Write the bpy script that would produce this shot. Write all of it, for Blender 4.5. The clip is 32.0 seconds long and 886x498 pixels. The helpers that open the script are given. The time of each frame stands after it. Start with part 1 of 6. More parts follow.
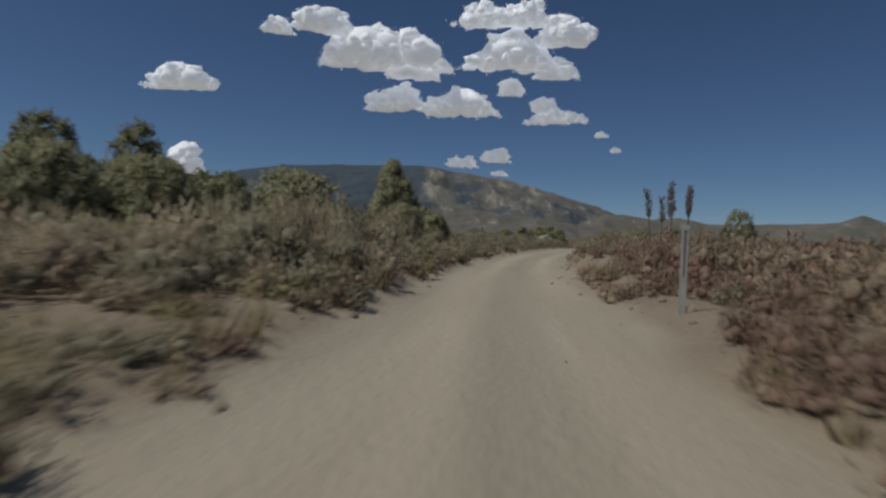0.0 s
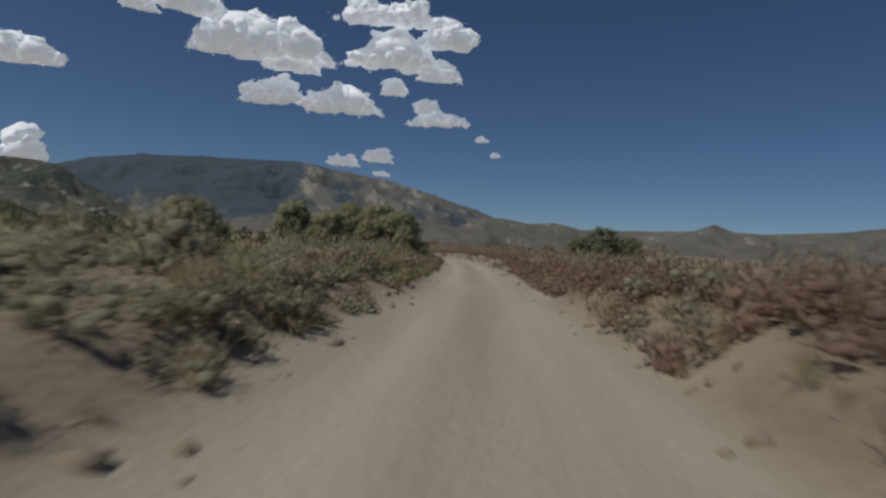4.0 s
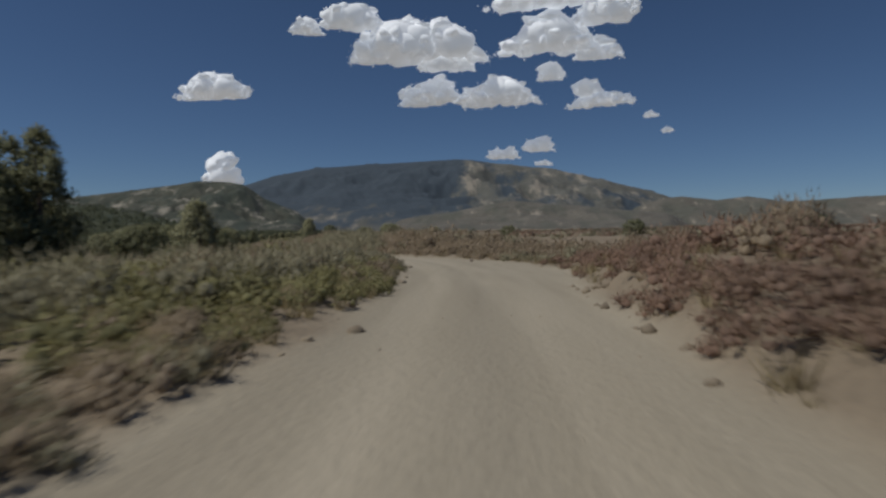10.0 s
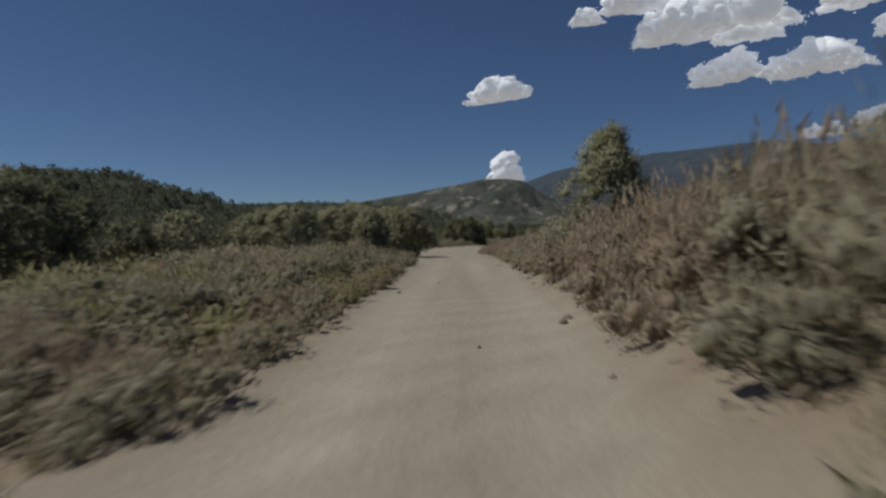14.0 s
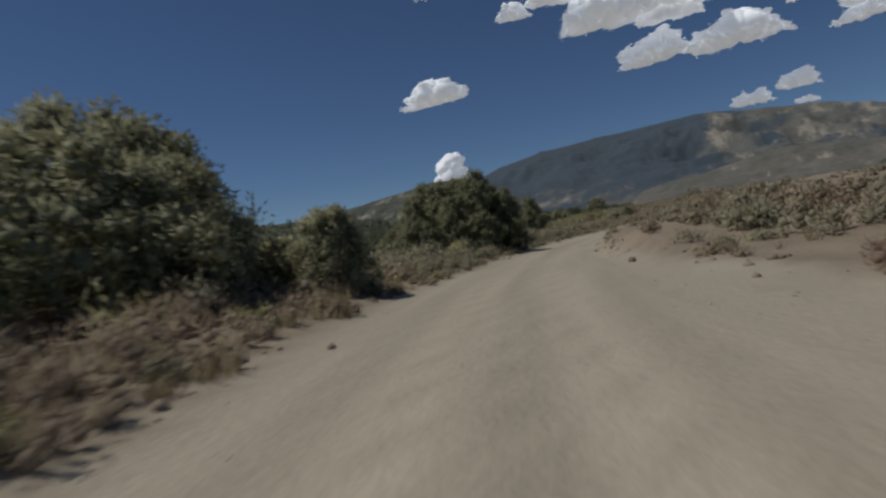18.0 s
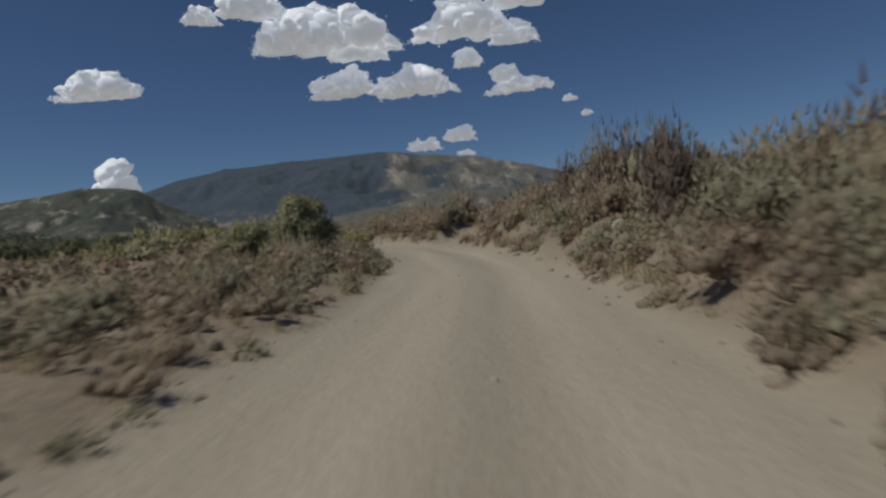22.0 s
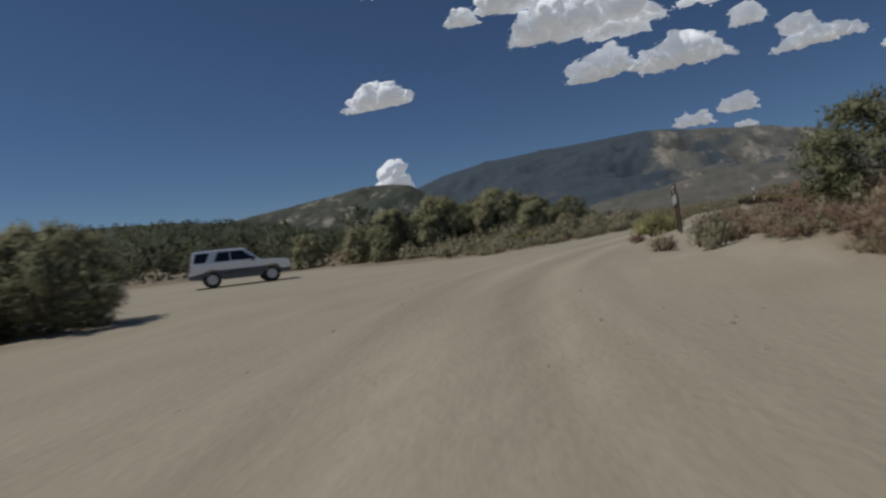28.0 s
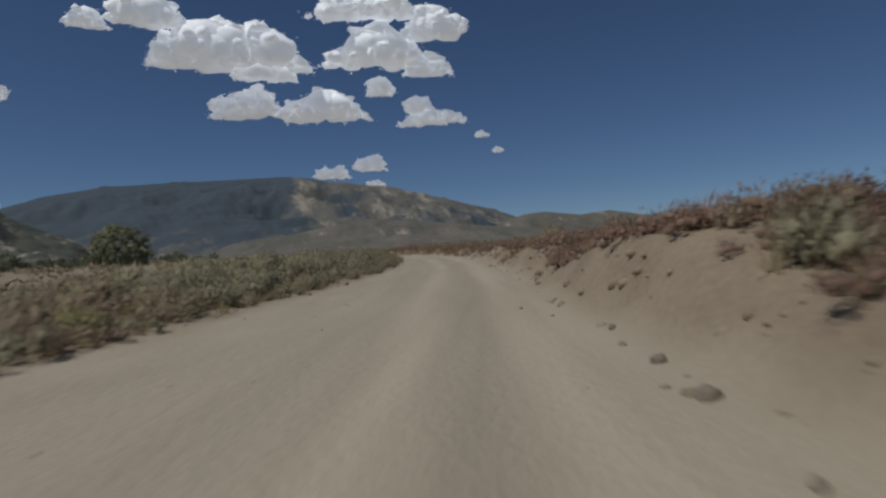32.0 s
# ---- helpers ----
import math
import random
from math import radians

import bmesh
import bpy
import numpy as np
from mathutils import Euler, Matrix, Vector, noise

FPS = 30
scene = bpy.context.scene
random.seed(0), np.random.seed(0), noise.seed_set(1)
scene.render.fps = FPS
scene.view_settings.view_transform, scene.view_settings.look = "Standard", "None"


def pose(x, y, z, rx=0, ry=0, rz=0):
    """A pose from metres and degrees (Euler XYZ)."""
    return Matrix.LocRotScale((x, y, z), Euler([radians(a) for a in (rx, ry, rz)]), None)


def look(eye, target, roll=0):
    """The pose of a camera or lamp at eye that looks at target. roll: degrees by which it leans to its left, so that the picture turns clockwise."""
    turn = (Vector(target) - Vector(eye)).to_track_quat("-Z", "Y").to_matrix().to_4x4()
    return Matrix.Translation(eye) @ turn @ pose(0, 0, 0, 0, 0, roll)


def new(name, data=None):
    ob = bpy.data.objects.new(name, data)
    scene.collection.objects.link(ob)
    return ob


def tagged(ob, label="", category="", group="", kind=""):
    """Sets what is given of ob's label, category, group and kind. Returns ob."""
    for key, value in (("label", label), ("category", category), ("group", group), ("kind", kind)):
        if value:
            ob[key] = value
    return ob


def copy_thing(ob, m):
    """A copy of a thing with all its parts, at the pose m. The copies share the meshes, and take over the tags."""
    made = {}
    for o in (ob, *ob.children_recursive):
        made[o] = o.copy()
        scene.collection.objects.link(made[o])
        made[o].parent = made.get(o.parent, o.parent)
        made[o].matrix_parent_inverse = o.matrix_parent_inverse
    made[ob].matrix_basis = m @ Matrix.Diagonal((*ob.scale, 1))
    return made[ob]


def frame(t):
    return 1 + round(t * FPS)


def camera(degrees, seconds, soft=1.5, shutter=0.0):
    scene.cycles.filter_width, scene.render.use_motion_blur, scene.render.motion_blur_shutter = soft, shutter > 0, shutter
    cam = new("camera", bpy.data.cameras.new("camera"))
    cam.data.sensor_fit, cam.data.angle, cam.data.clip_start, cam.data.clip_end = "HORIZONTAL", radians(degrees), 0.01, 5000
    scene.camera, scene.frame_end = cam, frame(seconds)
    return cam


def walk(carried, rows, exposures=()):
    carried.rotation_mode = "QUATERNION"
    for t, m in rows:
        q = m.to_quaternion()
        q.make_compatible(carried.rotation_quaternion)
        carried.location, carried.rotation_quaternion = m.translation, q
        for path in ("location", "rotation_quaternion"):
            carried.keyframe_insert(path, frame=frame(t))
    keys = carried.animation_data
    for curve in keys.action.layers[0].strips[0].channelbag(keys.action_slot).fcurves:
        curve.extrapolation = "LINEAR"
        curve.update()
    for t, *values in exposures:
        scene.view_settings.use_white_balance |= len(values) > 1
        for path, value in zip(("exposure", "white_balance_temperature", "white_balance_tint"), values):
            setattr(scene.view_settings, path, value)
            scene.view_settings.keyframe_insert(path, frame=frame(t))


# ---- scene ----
cam = camera(74.0, 32.0, soft=2.6, shutter=0.22)
PATH = [
    (0, pose(0.00, 0.00, 1.25, 0, 0, -2.35) @ pose(0, 0, 0, 89.18) @ pose(0, 0, 0, 0, 0, 2.58)),
    (0.5, pose(1.35, 9.39, 1.38, 0, 0, -6.93) @ pose(0, 0, 0, 89.49) @ pose(0, 0, 0, 0, 0, 0.62)),
    (1, pose(3.02, 18.71, 1.51, 0, 0, -8.10) @ pose(0, 0, 0, 89.66) @ pose(0, 0, 0, 0, 0, -0.20)),
    (1.5, pose(5.01, 27.94, 1.64, 0, 0, -7.08) @ pose(0, 0, 0, 90.34) @ pose(0, 0, 0, 0, 0, 0.22)),
    (2, pose(7.47, 37.04, 1.76, 0, 0, -13.23) @ pose(0, 0, 0, 89.71) @ pose(0, 0, 0, 0, 0, -0.19)),
    (2.5, pose(10.45, 45.95, 1.89, 0, 0, -19.41) @ pose(0, 0, 0, 89.98) @ pose(0, 0, 0, 0, 0, 2.29)),
    (3, pose(13.72, 54.73, 2.02, 0, 0, -18.94) @ pose(0, 0, 0, 91.05) @ pose(0, 0, 0, 0, 0, 4.74)),
    (3.5, pose(16.93, 63.51, 2.15, 0, 0, -14.33) @ pose(0, 0, 0, 89.49) @ pose(0, 0, 0, 0, 0, 3.86)),
    (4, pose(19.94, 72.35, 2.15, 0, 0, -13.80) @ pose(0, 0, 0, 89.92) @ pose(0, 0, 0, 0, 0, 3.56)),
    (4.5, pose(22.77, 81.21, 2.15, 0, 0, -13.26) @ pose(0, 0, 0, 90.34) @ pose(0, 0, 0, 0, 0, 3.27)),
    (5, pose(25.47, 90.09, 2.15, 0, 0, -12.73) @ pose(0, 0, 0, 90.77) @ pose(0, 0, 0, 0, 0, 2.97)),
    (5.5, pose(28.06, 98.99, 2.15, 0, 0, -12.19) @ pose(0, 0, 0, 91.19) @ pose(0, 0, 0, 0, 0, 2.67)),
    (6, pose(30.52, 107.89, 2.15, 0, 0, -10.08) @ pose(0, 0, 0, 88.70) @ pose(0, 0, 0, 0, 0, 3.12)),
    (6.5, pose(32.83, 116.81, 2.15, 0, 0, -10.34) @ pose(0, 0, 0, 89.25) @ pose(0, 0, 0, 0, 0, 4.82)),
    (7, pose(34.94, 125.76, 2.15, 0, 0, -11.35) @ pose(0, 0, 0, 89.25) @ pose(0, 0, 0, 0, 0, 3.12)),
    (7.5, pose(36.56, 134.79, 2.15, 0, 0, -4.80) @ pose(0, 0, 0, 88.87) @ pose(0, 0, 0, 0, 0, 3.25)),
    (8, pose(37.49, 143.89, 2.15, 0, 0, 2.46) @ pose(0, 0, 0, 89.04) @ pose(0, 0, 0, 0, 0, 2.08)),
    (8.5, pose(37.78, 153.01, 2.10, 0, 0, 5.25) @ pose(0, 0, 0, 90.53) @ pose(0, 0, 0, 0, 0, 0.38)),
    (9, pose(37.75, 162.11, 2.05, 0, 0, 4.83) @ pose(0, 0, 0, 87.58) @ pose(0, 0, 0, 0, 0, 3.03)),
    (9.5, pose(37.65, 171.19, 2.00, 0, 0, 5.70) @ pose(0, 0, 0, 89.29) @ pose(0, 0, 0, 0, 0, 0.05)),
    (10, pose(37.67, 180.25, 1.95, 0, 0, 2.44) @ pose(0, 0, 0, 88.84) @ pose(0, 0, 0, 0, 0, -0.70)),
    (10.5, pose(37.77, 189.28, 1.90, 0, 0, 0.33) @ pose(0, 0, 0, 88.92) @ pose(0, 0, 0, 0, 0, 0.56)),
    (11, pose(37.63, 198.29, 1.85, 0, 0, 3.45) @ pose(0, 0, 0, 89.93) @ pose(0, 0, 0, 0, 0, 2.82)),
    (11.5, pose(36.74, 207.24, 1.80, 0, 0, 12.69) @ pose(0, 0, 0, 90.16) @ pose(0, 0, 0, 0, 0, 3.61)),
    (12, pose(34.70, 215.97, 1.75, 0, 0, 21.31) @ pose(0, 0, 0, 87.78) @ pose(0, 0, 0, 0, 0, 2.38)),
    (12.5, pose(31.47, 224.31, 1.70, 0, 0, 35.10) @ pose(0, 0, 0, 87.90) @ pose(0, 0, 0, 0, 0, 2.15)),
    (13, pose(27.35, 232.22, 1.65, 0, 0, 38.49) @ pose(0, 0, 0, 88.02) @ pose(0, 0, 0, 0, 0, 1.93)),
    (13.5, pose(22.92, 239.94, 1.60, 0, 0, 33.82) @ pose(0, 0, 0, 88.41) @ pose(0, 0, 0, 0, 0, 0.45)),
    (14, pose(18.63, 247.70, 1.55, 0, 0, 29.14) @ pose(0, 0, 0, 88.80) @ pose(0, 0, 0, 0, 0, -1.02)),
    (14.5, pose(14.50, 255.54, 1.51, 0, 0, 30.08) @ pose(0, 0, 0, 88.20) @ pose(0, 0, 0, 0, 0, 0.35)),
    (15, pose(10.39, 263.35, 1.48, 0, 0, 31.01) @ pose(0, 0, 0, 87.59) @ pose(0, 0, 0, 0, 0, 1.72)),
    (15.5, pose(6.17, 271.08, 1.44, 0, 0, 31.94) @ pose(0, 0, 0, 86.98) @ pose(0, 0, 0, 0, 0, 3.10)),
    (16, pose(1.76, 278.68, 1.40, 0, 0, 32.87) @ pose(0, 0, 0, 86.37) @ pose(0, 0, 0, 0, 0, 4.47)),
    (16.5, pose(-2.82, 286.15, 1.36, 0, 0, 34.40) @ pose(0, 0, 0, 85.76) @ pose(0, 0, 0, 0, 0, 5.84)),
    (17, pose(-7.48, 293.54, 1.32, 0, 0, 38.50) @ pose(0, 0, 0, 88.88) @ pose(0, 0, 0, 0, 0, -0.21)),
    (17.5, pose(-11.90, 301.05, 1.29, 0, 0, 33.70) @ pose(0, 0, 0, 89.93) @ pose(0, 0, 0, 0, 0, -4.88)),
    (18, pose(-15.64, 308.90, 1.25, 0, 0, 24.77) @ pose(0, 0, 0, 89.17) @ pose(0, 0, 0, 0, 0, -8.25)),
    (18.5, pose(-18.52, 317.07, 1.21, 0, 0, 18.76) @ pose(0, 0, 0, 88.76) @ pose(0, 0, 0, 0, 0, -6.27)),
    (19, pose(-20.68, 325.45, 1.18, 0, 0, 14.70) @ pose(0, 0, 0, 88.88) @ pose(0, 0, 0, 0, 0, -5.89)),
    (19.5, pose(-22.37, 333.91, 1.14, 0, 0, 13.97) @ pose(0, 0, 0, 89.26) @ pose(0, 0, 0, 0, 0, -5.46)),
    (20, pose(-23.69, 342.41, 1.10, 0, 0, 10.43) @ pose(0, 0, 0, 89.11) @ pose(0, 0, 0, 0, 0, -4.92)),
    (20.5, pose(-24.60, 350.94, 1.06, 0, 0, 9.17) @ pose(0, 0, 0, 90.08) @ pose(0, 0, 0, 0, 0, -1.53)),
    (21, pose(-24.95, 359.49, 1.02, 0, 0, 2.70) @ pose(0, 0, 0, 89.22) @ pose(0, 0, 0, 0, 0, 2.05)),
    (21.5, pose(-24.66, 368.02, 1.01, 0, 0, -2.19) @ pose(0, 0, 0, 89.55) @ pose(0, 0, 0, 0, 0, 6.42)),
    (22, pose(-23.87, 376.49, 1.05, 0, 0, -5.39) @ pose(0, 0, 0, 88.14) @ pose(0, 0, 0, 0, 0, -4.82)),
    (22.5, pose(-22.66, 384.91, 1.14, 0, 0, -7.52) @ pose(0, 0, 0, 89.40) @ pose(0, 0, 0, 0, 0, -4.44)),
    (23, pose(-21.63, 393.31, 1.25, 0, 0, 1.02) @ pose(0, 0, 0, 90.44) @ pose(0, 0, 0, 0, 0, -3.30)),
    (23.5, pose(-21.62, 401.63, 1.38, 0, 0, 12.08) @ pose(0, 0, 0, 88.22) @ pose(0, 0, 0, 0, 0, 1.70)),
    (24, pose(-22.85, 409.73, 1.49, 0, 0, 21.61) @ pose(0, 0, 0, 89.11) @ pose(0, 0, 0, 0, 0, 0.89)),
    (24.5, pose(-25.11, 417.51, 1.57, 0, 0, 27.83) @ pose(0, 0, 0, 89.50) @ pose(0, 0, 0, 0, 0, 0.93)),
    (25, pose(-28.08, 425.02, 1.62, 0, 0, 28.23) @ pose(0, 0, 0, 89.83) @ pose(0, 0, 0, 0, 0, 3.43)),
    (25.5, pose(-31.38, 432.37, 1.58, 0, 0, 31.03) @ pose(0, 0, 0, 88.82) @ pose(0, 0, 0, 0, 0, 0.62)),
    (26, pose(-35.94, 439.46, 1.58, 0, 0, 33.50) @ pose(0, 0, 0, 89.00) @ pose(0, 0, 0, 0, 0, -0.50)),
    (26.5, pose(-41.63, 446.41, 1.80, 0, 0, 35.50) @ pose(0, 0, 0, 89.10) @ pose(0, 0, 0, 0, 0, -2.00)),
    (27, pose(-47.07, 453.55, 2.02, 0, 0, 33.80) @ pose(0, 0, 0, 89.30) @ pose(0, 0, 0, 0, 0, -3.40)),
    (27.5, pose(-51.14, 461.09, 2.15, 0, 0, 28.61) @ pose(0, 0, 0, 89.45) @ pose(0, 0, 0, 0, 0, -4.55)),
    (28, pose(-53.94, 468.95, 2.30, 0, 0, 19.16) @ pose(0, 0, 0, 89.40) @ pose(0, 0, 0, 0, 0, -6.20)),
    (28.5, pose(-56.04, 477.01, 2.40, 0, 0, 12.65) @ pose(0, 0, 0, 89.17) @ pose(0, 0, 0, 0, 0, -5.94)),
    (29, pose(-57.01, 485.31, 2.50, 0, 0, 1.28) @ pose(0, 0, 0, 89.51) @ pose(0, 0, 0, 0, 0, -4.11)),
    (29.5, pose(-56.38, 493.83, 2.60, 0, 0, -8.21) @ pose(0, 0, 0, 89.66) @ pose(0, 0, 0, 0, 0, -1.87)),
    (30, pose(-54.82, 502.31, 2.70, 0, 0, -12.77) @ pose(0, 0, 0, 89.53) @ pose(0, 0, 0, 0, 0, -0.75)),
    (30.5, pose(-52.74, 510.77, 2.90, 0, 0, -12.88) @ pose(0, 0, 0, 89.95) @ pose(0, 0, 0, 0, 0, 3.72)),
    (31, pose(-50.45, 519.26, 3.10, 0, 0, -12.37) @ pose(0, 0, 0, 89.68) @ pose(0, 0, 0, 0, 0, 1.69)),
    (31.5, pose(-48.03, 527.80, 3.30, 0, 0, -12.99) @ pose(0, 0, 0, 90.51) @ pose(0, 0, 0, 0, 0, 0.49)),
    (32, pose(-45.45, 536.37, 3.50, 0, 0, -15.20) @ pose(0, 0, 0, 90.79) @ pose(0, 0, 0, 0, 0, -3.03)),
]
walk(cam, PATH)

# ---- light ----
SUN_AZ, SUN_EL = radians(110), radians(59)      # azimuth to the left of +y
world = bpy.data.worlds.new("sky")
scene.world = world
world.use_nodes = True
wn = world.node_tree.nodes
sky = wn.new("ShaderNodeTexSky")
sky.sky_type = "NISHITA"
sky.sun_disc = False
sky.sun_elevation = SUN_EL
sky.sun_rotation = -SUN_AZ
sky.altitude = 2500
sky.air_density = 1.0
sky.dust_density = 0.0
sky.ozone_density = 7.5
world.node_tree.links.new(sky.outputs["Color"], wn["Background"].inputs["Color"])
wn["Background"].inputs["Strength"].default_value = 0.071
sun = new("sun", bpy.data.lights.new("sun", "SUN"))
sun.data.energy = 3.4
sun.data.angle = radians(0.53)
sun.data.color = (1.0, 0.99, 0.94)
to_sun = Vector((-math.sin(SUN_AZ) * math.cos(SUN_EL), math.cos(SUN_AZ) * math.cos(SUN_EL), math.sin(SUN_EL)))
sun.matrix_world = look(to_sun * 200, (0, 0, 0))
scene.view_settings.exposure = -0.75


# ---- materials ----
def material(name, a, b, rough=0.85, scale=3.0, fine=40.0, bump=0.25, island=0.0, metal=0.0, spread=0.18, dist=0.02, coat=0.0, leaf=0.0, glow=0.0, vary=0.28):
    """Two colours mixed by noise at two scales, with bump; island: brightness change from piece to piece."""
    m = bpy.data.materials.new(name)
    m.use_nodes = True
    n, l = m.node_tree.nodes, m.node_tree.links
    p = n["Principled BSDF"]
    p.inputs["Roughness"].default_value, p.inputs["Metallic"].default_value = rough, metal
    p.inputs["Coat Weight"].default_value = coat
    geo = n.new("ShaderNodeNewGeometry")
    big, small = n.new("ShaderNodeTexNoise"), n.new("ShaderNodeTexNoise")
    big.inputs["Scale"].default_value, big.inputs["Detail"].default_value = scale, 4
    small.inputs["Scale"].default_value, small.inputs["Detail"].default_value = fine, 3
    l.new(geo.outputs["Position"], big.inputs["Vector"])
    l.new(geo.outputs["Position"], small.inputs["Vector"])
    mixf = n.new("ShaderNodeMapRange")
    mixf.inputs["From Min"].default_value, mixf.inputs["From Max"].default_value = 0.5 - spread, 0.5 + spread
    l.new(big.outputs["Fac"], mixf.inputs["Value"])
    mix = n.new("ShaderNodeMix")
    mix.data_type = "RGBA"
    mix.inputs["A"].default_value, mix.inputs["B"].default_value = (*a, 1), (*b, 1)
    l.new(mixf.outputs["Result"], mix.inputs["Factor"])
    val = n.new("ShaderNodeHueSaturation")
    ma = n.new("ShaderNodeMapRange")
    ma.inputs["To Min"].default_value, ma.inputs["To Max"].default_value = 1 - vary, 1 + vary
    l.new(small.outputs["Fac"], ma.inputs["Value"])
    if island:
        add = n.new("ShaderNodeMath")
        add.operation = "MULTIPLY_ADD"
        l.new(geo.outputs["Random Per Island"], add.inputs[0])
        add.inputs[1].default_value = island
        l.new(ma.outputs["Result"], add.inputs[2])
        sub = n.new("ShaderNodeMath")
        sub.operation = "SUBTRACT"
        l.new(add.outputs[0], sub.inputs[0])
        sub.inputs[1].default_value = island / 2
        l.new(sub.outputs[0], val.inputs["Value"])
    else:
        l.new(ma.outputs["Result"], val.inputs["Value"])
    l.new(mix.outputs["Result"], val.inputs["Color"])
    l.new(val.outputs["Color"], p.inputs["Base Color"])
    if glow:
        p.inputs["Emission Color"].default_value, p.inputs["Emission Strength"].default_value = (0.86, 0.92, 1.0, 1), glow
    if leaf:
        tr, ms = n.new("ShaderNodeBsdfTranslucent"), n.new("ShaderNodeMixShader")
        ms.inputs[0].default_value = leaf
        l.new(val.outputs["Color"], tr.inputs["Color"])
        l.new(p.outputs[0], ms.inputs[1])
        l.new(tr.outputs[0], ms.inputs[2])
        l.new(ms.outputs[0], n["Material Output"].inputs["Surface"])
    if bump:
        bn = n.new("ShaderNodeBump")
        bn.inputs["Strength"].default_value, bn.inputs["Distance"].default_value = bump, dist
        l.new(small.outputs["Fac"], bn.inputs["Height"])
        l.new(bn.outputs["Normal"], p.inputs["Normal"])
    return m


def ground_material():
    """Sandy soil: packed pale wheel tracks on the road, coarser soil with litter off it."""
    m = material("sandy_soil", (0.318, 0.248, 0.168), (0.242, 0.186, 0.125), 0.95, 0.5, 9.0, 0.5, dist=0.05)
    n, l = m.node_tree.nodes, m.node_tree.links
    p = n["Principled BSDF"]
    soil = p.inputs["Base Color"].links[0].from_socket
    at = n.new("ShaderNodeAttribute")
    at.attribute_name = "packed"
    geo = n.new("ShaderNodeNewGeometry")
    wave, grit = n.new("ShaderNodeTexNoise"), n.new("ShaderNodeTexNoise")
    wave.inputs["Scale"].default_value, wave.inputs["Detail"].default_value = 0.9, 6
    grit.inputs["Scale"].default_value, grit.inputs["Detail"].default_value = 26, 3
    lane = n.new("ShaderNodeAttribute")
    lane.attribute_name = "lane"
    l.new(lane.outputs["Vector"], wave.inputs["Vector"])
    l.new(geo.outputs["Position"], grit.inputs["Vector"])
    ramp = n.new("ShaderNodeValToRGB")
    ramp.color_ramp.elements[0].position, ramp.color_ramp.elements[1].position = 0.36, 0.64
    ramp.color_ramp.elements[0].color, ramp.color_ramp.elements[1].color = (0.376, 0.317, 0.229, 1), (0.428, 0.363, 0.266, 1)
    l.new(wave.outputs["Fac"], ramp.inputs["Fac"])
    hue = n.new("ShaderNodeHueSaturation")
    mr = n.new("ShaderNodeMapRange")
    mr.inputs["To Min"].default_value, mr.inputs["To Max"].default_value = 0.82, 1.18
    l.new(grit.outputs["Fac"], mr.inputs["Value"])
    l.new(ramp.outputs["Color"], hue.inputs["Color"])
    worn = n.new("ShaderNodeAttribute")
    worn.attribute_name = "worn"
    rut = n.new("ShaderNodeMath")
    rut.operation = "MULTIPLY_ADD"
    l.new(worn.outputs["Fac"], rut.inputs[0])
    rut.inputs[1].default_value = 0.2
    l.new(mr.outputs["Result"], rut.inputs[2])
    l.new(rut.outputs[0], hue.inputs["Value"])
    mix = n.new("ShaderNodeMix")
    mix.data_type = "RGBA"
    l.new(at.outputs["Fac"], mix.inputs["Factor"])
    l.new(soil, mix.inputs["A"])
    l.new(hue.outputs["Color"], mix.inputs["B"])
    l.new(mix.outputs["Result"], p.inputs["Base Color"])
    return m


SOIL = ground_material()
SAGE = material("sage_leaves", (0.378, 0.341, 0.226), (0.284, 0.255, 0.164), 0.8, 0.8, 22, 0, 0.55, leaf=0.35, vary=0.4)
GREEN = material("green_brush_leaves", (0.330, 0.305, 0.135), (0.255, 0.232, 0.110), 0.75, 0.7, 22, 0, 0.5, leaf=0.35, vary=0.4)
DRY = material("dry_brush_twigs", (0.420, 0.330, 0.228), (0.310, 0.242, 0.165), 0.85, 0.8, 22, 0, 0.5, leaf=0.35, vary=0.4)
RED = material("reddish_brush_twigs", (0.345, 0.222, 0.160), (0.275, 0.186, 0.132), 0.85, 0.5, 22, 0, 0.5, leaf=0.35, vary=0.4)
YELLOW = material("yellow_brush_flowers", (0.420, 0.385, 0.165), (0.330, 0.310, 0.135), 0.8, 1.5, 22, 0, 0.4, leaf=0.35, vary=0.4)
JUNIPER = material("juniper_needles", (0.238, 0.238, 0.124), (0.178, 0.181, 0.096), 0.75, 0.7, 22, 0, 0.7, leaf=0.35, vary=0.4)
WILLOW = material("willow_leaves", (0.385, 0.368, 0.212), (0.290, 0.282, 0.160), 0.7, 0.7, 22, 0, 0.6, leaf=0.35, vary=0.4)
BARK = material("grey_bark", (0.14, 0.11, 0.085), (0.08, 0.065, 0.05), 0.9, 6, 60, 0.6)
THIN = material("weathered_dark_stalk", (0.075, 0.058, 0.05), (0.05, 0.04, 0.034), 0.9, 8, 60, 0.4)
DEAD = material("dead_stalk", (0.24, 0.19, 0.15), (0.15, 0.12, 0.095), 0.9, 8, 60, 0.4)
ROCK = material("pale_granite", (0.52, 0.47, 0.38), (0.40, 0.35, 0.28), 0.85, 2.5, 22, 0.5)
STONE = material("brown_stone", (0.30, 0.24, 0.18), (0.21, 0.165, 0.125), 0.9, 4, 30, 0.5)
# glow is added emission that lifts the clouds' shaded sides and bases
CLOUD = material("glowing_cloud_white", (0.92, 0.92, 0.92), (0.86, 0.86, 0.87), 1.0, 0.004, 0.03, 0, glow=0.36)
